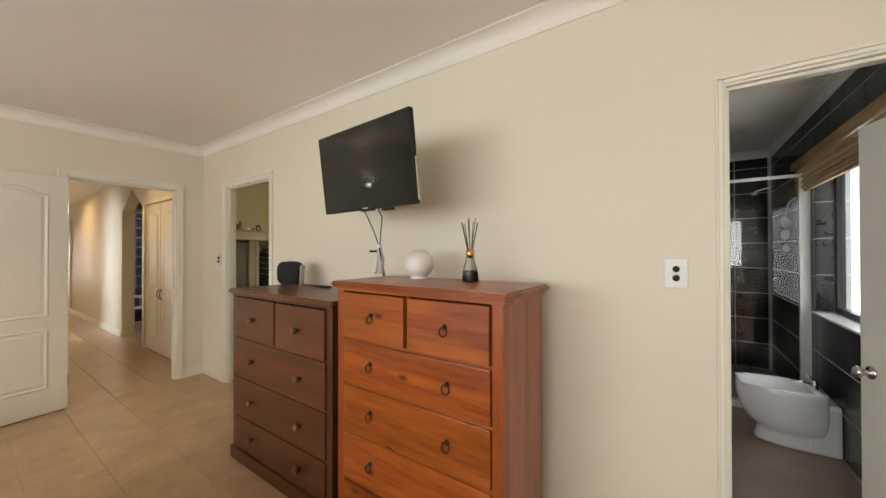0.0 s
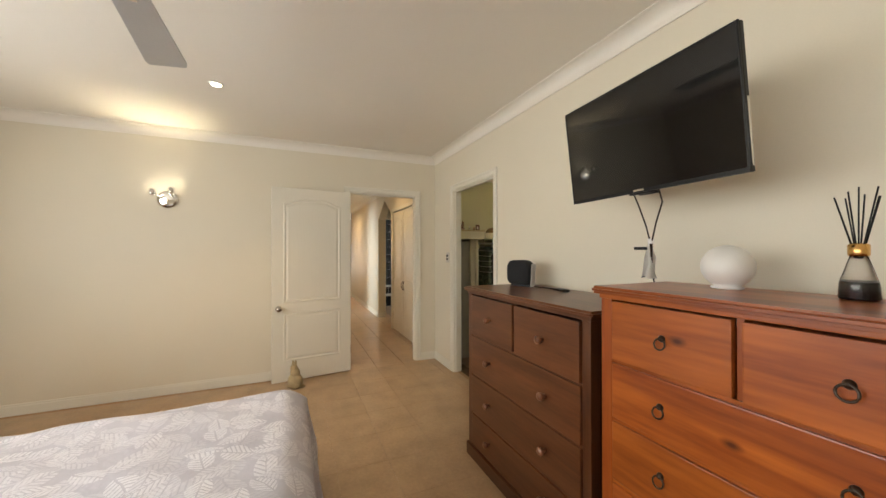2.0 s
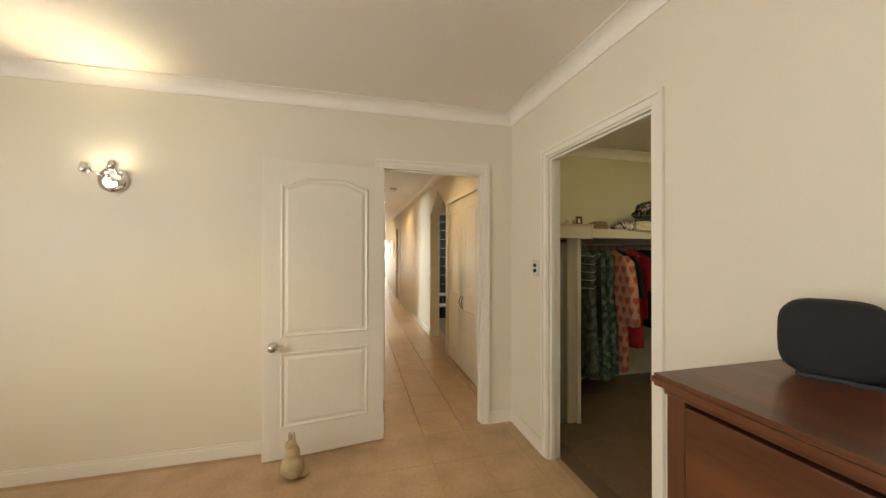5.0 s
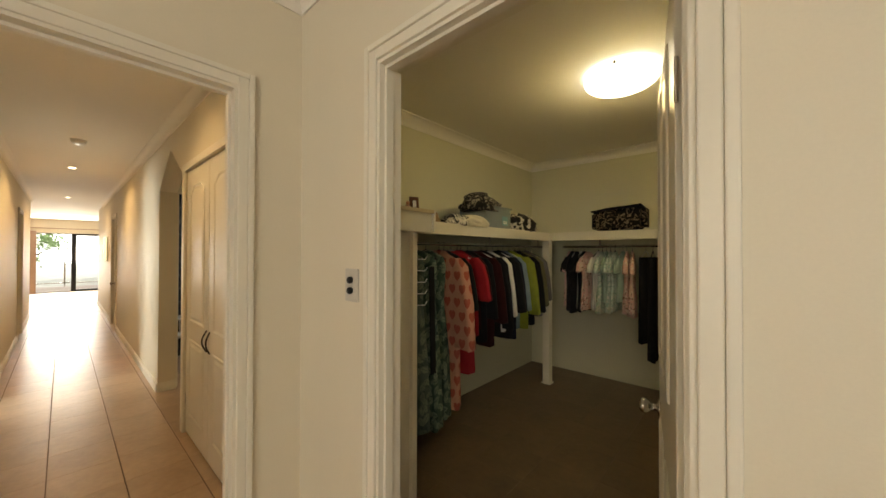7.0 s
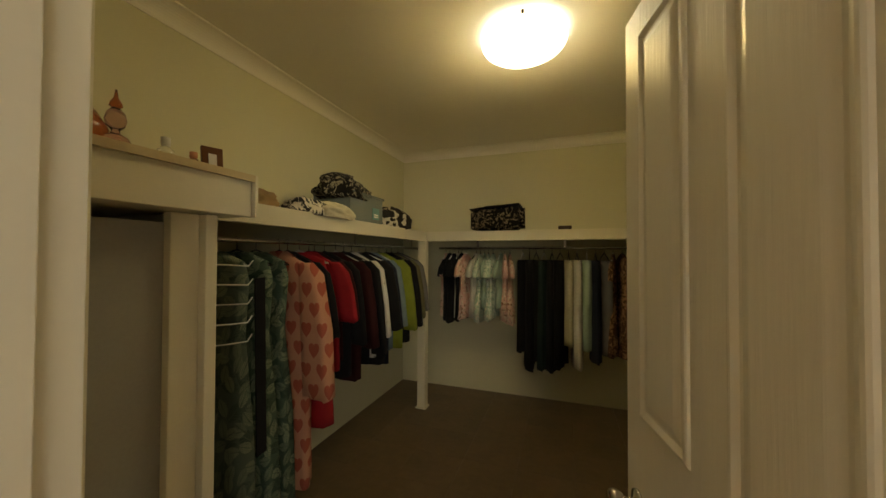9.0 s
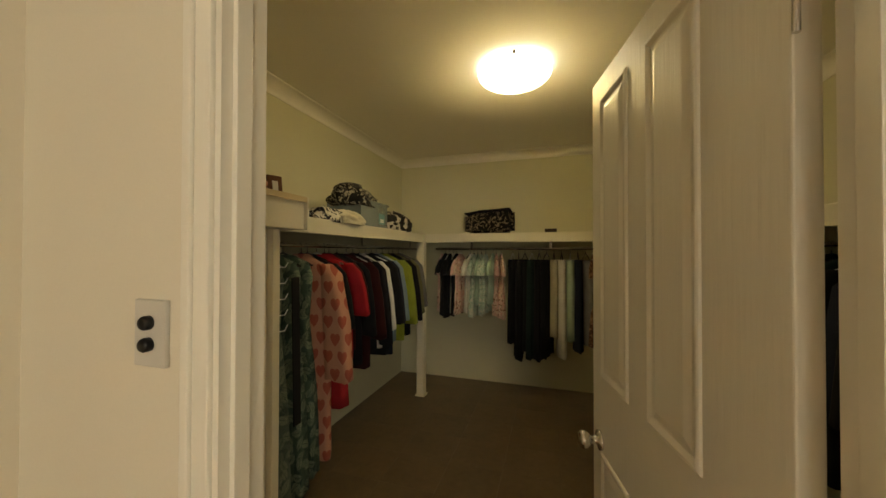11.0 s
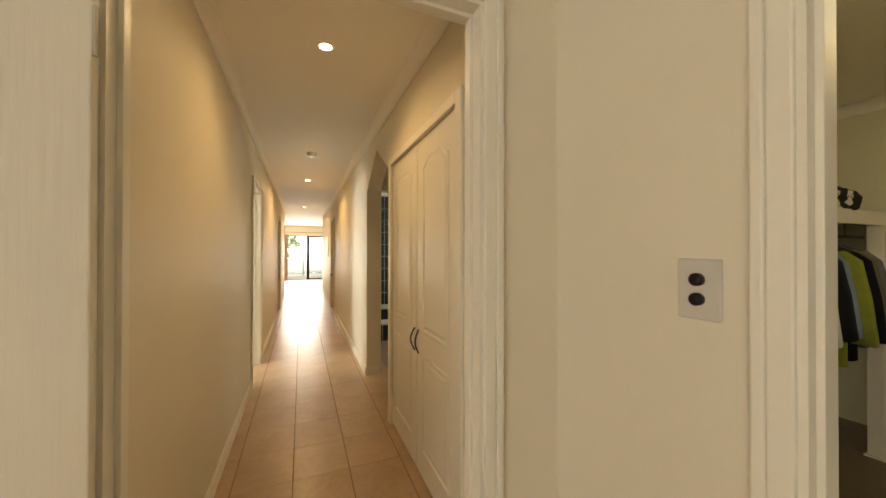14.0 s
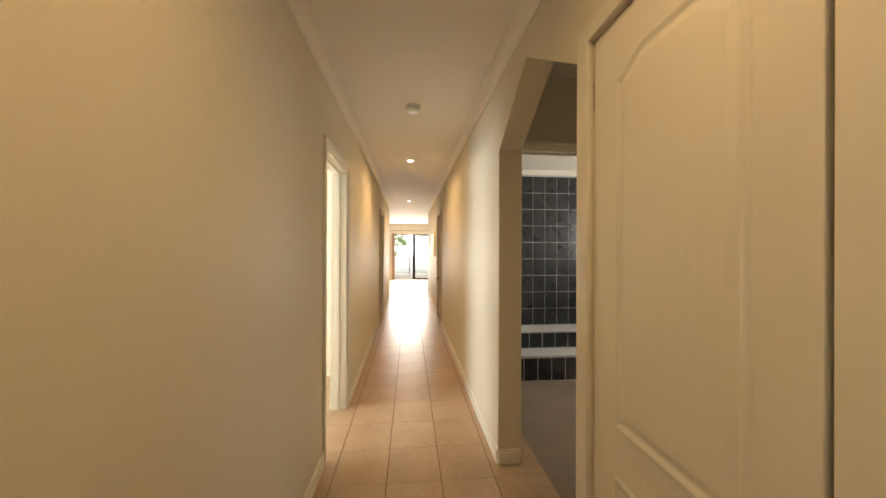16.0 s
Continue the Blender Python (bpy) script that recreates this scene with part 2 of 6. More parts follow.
def leaf_print(name, ground, leaf, dark, size, u_axes, v_axes, rough=0.9, bump=0.3):
    """Cloth printed with fern leaves of random turn, in two overlapping layers; the axes are weights of x, y and z."""
    m = bpy.data.materials.new(name)
    m.use_nodes = True
    nt, ln = m.node_tree, m.node_tree.links.new
    b = nt.nodes["Principled BSDF"]
    tc = nt.nodes.new("ShaderNodeTexCoord")

    flat = nt.nodes.new("ShaderNodeCombineXYZ")
    for k, axes in enumerate((u_axes, v_axes)):
        d = nt.nodes.new("ShaderNodeVectorMath")
        d.operation, d.inputs[1].default_value = "DOT_PRODUCT", axes
        ln(tc.outputs["Object"], d.inputs[0])
        ln(d.outputs["Value"], flat.inputs[k])
    col, height = None, None
    for layer, (off, grow) in enumerate((((0.0, 0.0, 0.0), 1.0), ((0.37, 0.53, 0.0), 0.8))):
        sh = nt.nodes.new("ShaderNodeVectorMath")
        sh.operation, sh.inputs[1].default_value = "ADD", off
        ln(flat.outputs[0], sh.inputs[0])
        v = nt.nodes.new("ShaderNodeTexVoronoi")
        v.voronoi_dimensions = "2D"
        v.inputs["Scale"].default_value = 1 / (size * grow)
        ln(sh.outputs[0], v.inputs["Vector"])
        loc, rot, tint, sep = nt.nodes.new("ShaderNodeVectorMath"), nt.nodes.new("ShaderNodeVectorRotate"), nt.nodes.new("ShaderNodeSeparateColor"), nt.nodes.new("ShaderNodeSeparateXYZ")
        loc.operation = "SUBTRACT"
        ln(sh.outputs[0], loc.inputs[0])
        ln(v.outputs["Position"], loc.inputs[1])
        ln(v.outputs["Color"], tint.inputs[0])
        rot.rotation_type = "Z_AXIS"
        ln(loc.outputs[0], rot.inputs["Vector"])
        ln(calc(nt, "MULTIPLY", tint.outputs[0], 6.283), rot.inputs["Angle"])
        ln(rot.outputs[0], sep.inputs[0])
        x = calc(nt, "DIVIDE", sep.outputs[0], size * grow)
        y = calc(nt, "ABSOLUTE", calc(nt, "DIVIDE", sep.outputs[1], size * grow))
        width = calc(nt, "MULTIPLY", calc(nt, "SUBTRACT", 0.42, calc(nt, "MULTIPLY", x, x)), 0.85)
        blade = calc(nt, "LESS_THAN", y, width)
        comb = calc(nt, "LESS_THAN", calc(nt, "FRACT", calc(nt, "SUBTRACT", calc(nt, "MULTIPLY", x, 6.0), calc(nt, "MULTIPLY", y, 5.0))), 0.70)
        rib = calc(nt, "GREATER_THAN", y, 0.025)
        mask = calc(nt, "MULTIPLY", calc(nt, "MULTIPLY", blade, comb), rib)
        shade = calc(nt, "ADD", 0.45, calc(nt, "MULTIPLY", tint.outputs[1], 0.55))
        fac = calc(nt, "MULTIPLY", mask, shade)
        mx = nt.nodes.new("ShaderNodeMix")
        mx.data_type = "RGBA"
        ln(fac, mx.inputs["Factor"])
        if col is None:
            mx.inputs["A"].default_value, mx.inputs["B"].default_value = (*ground, 1), (*dark, 1)
        else:
            ln(col, mx.inputs["A"])
            mx.inputs["B"].default_value = (*leaf, 1)
        col, height = mx.outputs["Result"], fac
    weave, bp = nt.nodes.new("ShaderNodeTexNoise"), nt.nodes.new("ShaderNodeBump")
    weave.inputs["Scale"].default_value, weave.inputs["Detail"].default_value = 45, 4
    ln(tc.outputs["Object"], weave.inputs["Vector"])
    bp.inputs["Strength"].default_value, bp.inputs["Distance"].default_value = bump, 0.006
    ln(calc(nt, "ADD", calc(nt, "MULTIPLY", height, 0.3), weave.outputs["Fac"]), bp.inputs["Height"])
    ln(bp.outputs[0], b.inputs["Normal"])
    ln(col, b.inputs["Base Color"])
    b.inputs["Roughness"].default_value, b.inputs["Specular IOR Level"].default_value = rough, 0.2
    return m


def glow(name, color, strength, base=(0.9, 0.88, 0.82)):
    m = bpy.data.materials.new(name)
    m.use_nodes = True
    b = m.node_tree.nodes["Principled BSDF"]
    b.inputs["Base Color"].default_value = (*base, 1)
    b.inputs["Emission Color"].default_value, b.inputs["Emission Strength"].default_value = (*color, 1), strength
    return m


def glass(name, tint=(1, 1, 1), rough=0.0):
    m = bpy.data.materials.new(name)
    m.use_nodes = True
    b = m.node_tree.nodes["Principled BSDF"]
    b.inputs["Base Color"].default_value, b.inputs["Roughness"].default_value = (*tint, 1), rough
    b.inputs["Transmission Weight"].default_value, b.inputs["IOR"].default_value = 1.0, 1.45
    return m


WALL = mat("cream_wall_paint", (0.75, 0.69, 0.555), 0.55, vary=0.03, scale=1.2, fine=180, bump=0.06)
CEIL = mat("ceiling_paint", (0.86, 0.82, 0.74), 0.75, vary=0.02, scale=0.8, fine=160, bump=0.04)
GLOSS = mat("cream_gloss_paint", (0.80, 0.76, 0.65), 0.40, vary=0.02, scale=3, fine=90, bump=0.02)
DOORP = mat("embossed_door_paint", (0.80, 0.76, 0.65), 0.33, vary=0.02, scale=3, fine=100, bump=0.22, stretch=(1, 1, 0.06))
GREENW = mat("wardrobe_wall_paint", (0.66, 0.63, 0.44), 0.6, vary=0.03, scale=1.5, fine=160, bump=0.06)
TILE = mat("tan_floor_tile", (0.455, 0.308, 0.185), 0.30, vary=0.16, scale=3.2, fine=24, bump=0.30, rand=True)
TILEB = mat("mottled_tan_tile", (0.43, 0.295, 0.172), 0.34, vary=0.20, scale=5, fine=45, bump=0.2, rand="even")
GTILE = mat("grey_brown_floor_tile", (0.27, 0.205, 0.15), 0.35, vary=0.16, scale=3.2, fine=24, bump=0.25, rand=True)
GROUT = mat("brown_grout", (0.22, 0.14, 0.085), 0.9, vary=0.1)
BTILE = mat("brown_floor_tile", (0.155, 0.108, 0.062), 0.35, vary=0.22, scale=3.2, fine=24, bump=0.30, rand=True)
DTILE = mat("charcoal_wall_tile", (0.014, 0.017, 0.021), 0.27, vary=0.5, scale=9, fine=50, bump=0.12, rand=True)
WGROUT = mat("pale_grout", (0.56, 0.58, 0.59), 0.8, vary=0.08)
PINE = wood("orange_pine", (0.150, 0.024, 0.0038), (0.435, 0.117, 0.0165), 0.30, 0, coat=0.15, grain=0.62, deep=(0.07, 0.012, 0.004))
PINEV = wood("orange_pine_upright", (0.17, 0.030, 0.0045), (0.34, 0.083, 0.013), 0.30, 2, coat=0.15, grain=0.62, deep=(0.07, 0.012, 0.004))
DARKW = wood("brown_stained_wood", (0.064, 0.0195, 0.007), (0.135, 0.046, 0.0165), 0.32, 0, knots=False, coat=0.1)
DARKV = wood("brown_stained_upright", (0.058, 0.018, 0.0065), (0.12, 0.041, 0.015), 0.32, 2, knots=False, coat=0.1)
KNOBW = wood("knob_wood", (0.12, 0.044, 0.019), (0.20, 0.085, 0.040), 0.3, 1, knots=False, coat=0.2)
REDW = wood("red_lacquer_wood", (0.085, 0.010, 0.005), (0.15, 0.020, 0.010), 0.3, 0, knots=False)
STEEL = mat("brushed_steel", (0.62, 0.60, 0.56), 0.22, 1.0, vary=0.05, bump=0.02)
CHROME = mat("chrome", (0.85, 0.84, 0.82), 0.06, 1.0, vary=0.02, bump=0.0)
BRONZE = mat("dark_bronze", (0.06, 0.045, 0.035), 0.35, 0.9, vary=0.2)
BLACK = mat("black_plastic", (0.007, 0.007, 0.0075), 0.42, vary=0.2, spec=0.3)
SCREEN = mat("television_glass", (0.003, 0.003, 0.0035), 0.05, vary=0.1, bump=0.0, spec=0.5)
WHITEP = mat("white_plastic", (0.80, 0.79, 0.75), 0.35, vary=0.03)
GREYP = mat("grey_plastic", (0.42, 0.40, 0.37), 0.4, vary=0.05)
CERAM = mat("white_ceramic", (0.82, 0.82, 0.82), 0.08, vary=0.02, bump=0.0, coat=0.5)
BLADE = mat("fan_blade_grey", (0.50, 0.50, 0.49), 0.45, vary=0.05)
GLASS = glass("clear_glass")
FROST = mat("frosted_white_glass", (0.74, 0.72, 0.67), 0.35, vary=0.02, bump=0.0)
BLIND = wood("bamboo_blind", (0.34, 0.20, 0.09), (0.55, 0.37, 0.19), 0.6, 1, knots=False, coat=0.0)
ALU = mat("black_window_frame", (0.02, 0.02, 0.022), 0.35, 0.4, vary=0.1)
DOWNGLOW = glow("downlight_glow", (1.0, 0.86, 0.62), 14)
DOME = glow("lit_glass_dome", (1.0, 0.95, 0.74), 7)
BULB = glow("bulb_glow", (1.0, 0.88, 0.66), 34)
PAPER = glow("lit_rice_paper", (1.0, 0.25, 0.07), 0.95, (0.45, 0.20, 0.09))
PAPERTOP = glow("lit_paper_rim", (1.0, 0.75, 0.40), 2.2)

# ---- helpers ----


def part(name, bm, material, parent=None, label="", smooth=False, bevel=0.0, kind=""):
    """Links a bmesh as one mesh object under a thing or a part."""
    if bevel:
        bmesh.ops.bevel(bm, geom=bm.edges[:], offset=bevel, segments=2, affect="EDGES", profile=0.6, clamp_overlap=True)
    me = bpy.data.meshes.new(name)
    bmesh.ops.recalc_face_normals(bm, faces=bm.faces[:])
    bm.to_mesh(me)
    bm.free()
    me.materials.append(material)
    if smooth:
        for p in me.polygons:
            p.use_smooth = True
    ob = new(name, me)
    ob.parent = parent
    return tagged(ob, label, kind=kind)


def thing(name, label, category, m=None, group="", kind=""):
    ob = new(name)
    ob.empty_display_size = 0.1
    if m is not None:
        ob.matrix_world = m
    return tagged(ob, label, category, group, kind)


def box(x0, x1, y0, y1, z0, z1, bm=None):
    bm = bm or bmesh.new()
    v = [bm.verts.new((x, y, z)) for z in (z0, z1) for y in (y0, y1) for x in (x0, x1)]
    for f in ((0, 1, 3, 2), (4, 6, 7, 5), (0, 4, 5, 1), (2, 3, 7, 6), (0, 2, 6, 4), (1, 5, 7, 3)):
        bm.faces.new([v[i] for i in f])
    return bm


def lathe(profile, n=28, bm=None, axis="z"):
    """A turned shape from (radius, height) pairs."""
    bm = bm or bmesh.new()
    rings = []
    for r, h in profile:
        ring = []
        for i in range(n):
            a = 2 * math.pi * i / n
            p = (r * math.cos(a), r * math.sin(a), h)
            if axis == "y":
                p = (p[0], h, p[1])
            if axis == "x":
                p = (h, p[0], p[1])
            ring.append(bm.verts.new(p))
        rings.append(ring)
    for a, b in zip(rings, rings[1:]):
        for i in range(n):
            bm.faces.new((a[i], a[(i + 1) % n], b[(i + 1) % n], b[i]))
    bm.faces.new(rings[0])
    bm.faces.new(rings[-1])
    return bm


def moved(bm, m):
    bmesh.ops.transform(bm, matrix=m, verts=bm.verts[:])
    return bm


def tube(name, points, radius, material, parent=None, label=""):
    """A bent wire or pipe through the points, as a mesh."""
    bm = bmesh.new()
    pts = [Vector(p) for p in points]
    rings = []
    for i, p in enumerate(pts):
        d = (pts[min(i + 1, len(pts) - 1)] - pts[max(i - 1, 0)]).normalized()
        side = d.cross(Vector((0.31, 0.2, 0.93))).normalized()
        up = d.cross(side)
        rings.append([bm.verts.new(p + radius * (math.cos(a) * side + math.sin(a) * up)) for a in [2 * math.pi * k / 8 for k in range(8)]])
    for a, b in zip(rings, rings[1:]):
        for k in range(8):
            bm.faces.new((a[k], a[(k + 1) % 8], b[(k + 1) % 8], b[k]))
    bm.faces.new(rings[0])
    bm.faces.new(rings[-1])
    return part(name, bm, material, parent, label, smooth=True)


def wall(name, label, axis, a0, a1, t0, t1, material, openings=(), z1=None):
    """A wall along x or y with its openings cut through; a: along it, t: its two faces; openings (from, to, sill, head)."""
    z1 = z1 or H
    bm = bmesh.new()
    cuts = sorted({a0, a1, *(v for o in openings for v in o[:2])})
    for c0, c1 in zip(cuts, cuts[1:]):
        holes = sorted((o[2], o[3]) for o in openings if o[0] <= c0 and o[1] >= c1)
        z = -0.1 if not holes or holes[0][0] > 0 else 0.0
        for s, h in holes + [(z1, z1)]:
            if s - z > 1e-4:
                box(*((c0, c1, t0, t1) if axis == "x" else (t0, t1, c0, c1)), z, s, bm)
            z = h
    bmesh.ops.remove_doubles(bm, verts=bm.verts[:], dist=1e-5)
    bm.verts.index_update()
    seen = {}
    for f in bm.faces:
        seen.setdefault(tuple(sorted(v.index for v in f.verts)), []).append(f)
    bmesh.ops.delete(bm, geom=[f for fs in seen.values() if len(fs) > 1 for f in fs], context="FACES")
    return tagged(part(name, bm, material), label, "wall", kind="structure")


def sweep_rect(name, label, x0, x1, y0, y1, profile, material, category):
    """A moulding round the inside of a room; profile: (distance from the wall, height) pairs, mitred at the corners."""
    bm = bmesh.new()
    loops = []
    for d, z in profile:
        loops.append([bm.verts.new(p) for p in ((x0 + d, y0 + d, z), (x1 - d, y0 + d, z), (x1 - d, y1 - d, z), (x0 + d, y1 - d, z))])
    for a, b in zip(loops, loops[1:]):
        for i in range(4):
            bm.faces.new((a[i], a[(i + 1) % 4], b[(i + 1) % 4], b[i]))
    return tagged(part(name, bm, material), label, category, kind="structure")


def cove(s=0.085):
    pts = [(0.0005, H - s), (0.007, H - s), (0.007, H - s + 0.008)]
    for i in range(9):
        a = math.pi / 2 * i / 8
        pts.append((s - 0.006 - (s - 0.014) * math.cos(a), H - s + 0.010 + (s - 0.018) * math.sin(a)))
    return pts + [(s - 0.004, H - 0.007), (s, H - 0.007), (s, H - 0.0005)]


def skirting(name, axis, a0, a1, face, side, material=None):
    """A skirting board on a wall's face; side: +1 or -1, the way it stands out."""
    t = sorted((face, face + side * 0.014))
    bm = box(*((a0, a1, *t) if axis == "x" else (*t, a0, a1)), 0.0, 0.075)
    t2 = sorted((face, face + side * 0.008))
    box(*((a0, a1, *t2) if axis == "x" else (*t2, a0, a1)), 0.075, 0.092, bm)
    return tagged(part(name, bm, material or GLOSS), "cream painted timber skirting board along the wall", "skirting", kind="structure")


def ring_mould(outline, y, side, bm):
    """A raised moulding round a closed outline of (x, z) points, standing out of the face y by side."""
    n = len(outline)
    loops = []
    for inset, proud in ((0.0, 0.0), (0.003, 0.0045), (0.007, 0.0065), (0.012, 0.0065), (0.016, 0.0045), (0.023, 0.0010), (0.029, 0.0007), (0.045, 0.0052), (0.048, 0.0057)):
        loop = []
        for i, (px, pz) in enumerate(outline):
            a, b = Vector(outline[i - 1]), Vector(outline[(i + 1) % n])
            p = Vector((px, pz))
            d1, d2 = (p - a).normalized(), (b - p).normalized()
            n1, n2 = Vector((-d1.y, d1.x)), Vector((-d2.y, d2.x))
            m = (n1 + n2)
            m = m / max(0.4, m.dot(n1))
            q = p + m * inset
            loop.append(bm.verts.new((q.x, y + side * proud, q.y)))
        loops.append(loop)
    for a, b in zip(loops, loops[1:]):
        for i in range(n):
            bm.faces.new((a[i], a[(i + 1) % n], b[(i + 1) % n], b[i]))
    bm.faces.new(loops[-1])
    return bm


def outline(x0, x1, z0, z1, arch=0.0):
    pts = [(x0, z0), (x1, z0), (x1, z1)]
    if arch:
        for i in range(1, 16):
            u = i / 16
            w = max(0.0, min(1.0, (1 - abs(2 * u - 1)) * 1.6))
            pts.append((x1 + (x0 - x1) * u, z1 + arch * (w * w * (3 - 2 * w))))
    pts.append((x0, z1))
    return pts


def knob(parent, x, y, z, side):
    """A round door knob on its rose, standing out of the leaf."""
    prof = [(0.030, 0.0), (0.030, 0.006), (0.012, 0.010), (0.011, 0.030), (0.020, 0.036), (0.027, 0.048), (0.027, 0.058), (0.020, 0.066), (0.0, 0.068)]
    prof[-1] = (0.004, 0.068)
    part("door_knob", moved(lathe([(r, side * h) for r, h in prof], 24, axis="y"), Matrix.Translation((x, y, z))), STEEL, parent, "satin steel round door knob", smooth=True)


def door_leaf(name, label, m, width, panels, height=2.03, handle=True, thick=0.036):
    """A moulded hinged leaf; its hinge line is the local z axis and it reaches along local +x."""
    t = thing(name, label, "door", m, kind="structure")
    part("leaf", box(0, width, -thick / 2, thick / 2, 0.008, height, None), DOORP, t, bevel=0.003)
    for p in panels:
        for side in (-1, 1):
            part("panel_moulding", ring_mould(outline(*p), side * (thick / 2 - 0.0005), side, bmesh.new()), DOORP, t)
    if handle:
        for side in (-1, 1):
            knob(t, width - 0.065, side * thick / 2, 0.97 if handle is True else handle, side)
    for z in (0.25, 1.75):
        part("hinge", moved(lathe([(0.0045, -0.045), (0.0045, 0.045)], 10), Matrix.Translation((-0.003, thick / 2 - 0.003, z))), STEEL, t)
    return t


def door_frame(name, axis, a0, a1, t0, t1, head=2.058, material=None, slim=1.0):
    """Jamb lining and stepped architraves on both faces of an opening."""
    material = material or GLOSS
    f = thing(name, "cream painted timber door frame with moulded architraves", "door frame", kind="structure")
    sw = lambda x0, x1, y0, y1, z0, z1, bm=None: box(*((x0, x1, y0, y1) if axis == "x" else (y0, y1, x0, x1)), z0, z1, bm)
    part("jamb", sw(a0, a0 + 0.018, t0 - 0.002, t1 + 0.002, 0, head), material, f)
    part("jamb", sw(a1 - 0.018, a1, t0 - 0.002, t1 + 0.002, 0, head), material, f)
    part("head_jamb", sw(a0 + 0.018, a1 - 0.018, t0 - 0.002, t1 + 0.002, head - 0.018, head), material, f)
    mid_t = (t0 + t1) / 2
    part("door_stop", sw(a0 + 0.018, a0 + 0.029, mid_t - 0.026, mid_t + 0.006, 0, head - 0.030), material, f, bevel=0.002)
    part("door_stop", sw(a1 - 0.029, a1 - 0.018, mid_t - 0.026, mid_t + 0.006, 0, head - 0.030), material, f, bevel=0.002)
    part("door_stop", sw(a0 + 0.018, a1 - 0.018, mid_t - 0.026, mid_t + 0.006, head - 0.030, head - 0.018), material, f, bevel=0.002)
    for face, s in ((t0, -1), (t1, 1)):
        for b0, b1, deep in ((0.006 * slim, 0.042 * slim, 0.012), (0.042 * slim, 0.062 * slim, 0.018)):
            y = sorted((face, face + s * deep))
            part("architrave", sw(a0 + 0.012 - b1, a0 + 0.012 - b0, *y, 0, head - 0.012 + b1), material, f, bevel=0.004)
            part("architrave", sw(a1 - 0.012 + b0, a1 - 0.012 + b1, *y, 0, head - 0.012 + b1), material, f, bevel=0.004)
            part("head_architrave", sw(a0 + 0.012 - b0, a1 - 0.012 + b0, *y, head - 0.012 + b0, head - 0.012 + b1), material, f, bevel=0.004)
    return f


# ---- structure: bedroom ----
XE = 3.2  # bedroom's east wall
YS = -2.02  # bedroom's south wall
wall("wall_north", "cream painted bedroom wall with two door openings", "x", -3.97, XE + 0.1, 2.36, 2.45, WALL, ((-3.338, -2.462, 0, 2.058), (0.719, 1.555, 0, 2.012)))
wall("wall_west", "cream painted bedroom wall with the hallway door opening", "y", YS - 0.1, 2.36, -3.97, -3.88, WALL, ((1.285, 2.112, 0, 2.058),))
wall("wall_south", "cream painted bedroom wall with a wide window opening", "x", -3.88, XE + 0.1, YS - 0.1, YS, WALL, ((-2.5, 1.9, 0.98, 2.1),))
wall("wall_east", "cream painted bedroom wall", "y", YS, 2.36, XE, XE + 0.1, WALL)
tagged(part("ceiling_bedroom", box(-3.97, XE + 0.1, YS - 0.1, 2.36, H, H + 0.05), CEIL), "smooth off-white plaster bedroom ceiling", "ceiling", kind="structure")
sweep_rect("cornice_bedroom", "off-white plaster cove cornice", -3.88, XE, YS, 2.36, cove(), CEIL, "cornice")
door_frame("door_frame_hall", "y", 1.285, 2.112, -3.97, -3.88)
door_frame("door_frame_wardrobe", "x", -3.338, -2.462, 2.36, 2.45)
door_frame("door_frame_bath", "x", 0.719, 1.555, 2.36, 2.45, head=2.012, slim=0.42)
skirting("baseboard_west", "y", YS, 1.235, -3.88, 1)
skirting("baseboard_west_corner", "y", 2.162, 2.36, -3.88, 1)
skirting("baseboard_north_corner", "x", -3.866, -3.39, 2.36, -1)
skirting("baseboard_north", "x", -2.41, 0.70, 2.36, -1)
skirting("baseboard_north_end", "x", 1.625, XE, 2.36, -1)
skirting("baseboard_south", "x", -3.866, XE, YS, 1)

# ---- structure: hallway, vestibule and far rooms ----
YR, YL = 2.305, 1.185  # hallway's two faces
ARCH0, ARCH1 = -6.835, -5.797
wall("wall_hall_north", "cream painted hallway wall with built-in cupboard and arch", "x", -14.0, -3.97, YR, 2.45, WALL,
     ((-5.70, -4.478, 0, 2.04), (ARCH0, ARCH1, 0, H), (-11.66, -10.90, 0, 2.058)))
wall("wall_hall_south", "cream painted hallway wall with two doorways", "x", -14.0, -3.97, YL - 0.12, YL, WALL, ((-7.71, -6.95, 0, 2.058), (-11.75, -10.98, 0, 2.058)))
tagged(part("ceiling_vestibule", box(-6.88, -5.70, 2.45, 3.4, H, H + 0.05), CEIL), "smooth cream plaster vestibule ceiling", "ceiling", kind="structure")
tagged(part("ceiling_hall", box(-14.0, -3.97, YL - 0.12, 2.45, H, H + 0.05), CEIL), "smooth cream plaster hallway ceiling", "ceiling", kind="structure")
bm = bmesh.new()
mid = (ARCH0 + ARCH1) / 2
for y in (YR, 2.45):
    vs = [bm.verts.new(p) for p in ((ARCH0, y, H), (ARCH0, y, 2.02), (mid, y, 2.335), (ARCH1, y, 2.02), (ARCH1, y, H))]
    bm.faces.new(vs)
bm.verts.ensure_lookup_table()
for i in range(4):
    bm.faces.new((bm.verts[i], bm.verts[i + 1], bm.verts[i + 6], bm.verts[i + 5]))
tagged(part("wall_arch", bm, WALL), "cream plaster gable-topped arch over the vestibule opening", "arch", kind="structure")
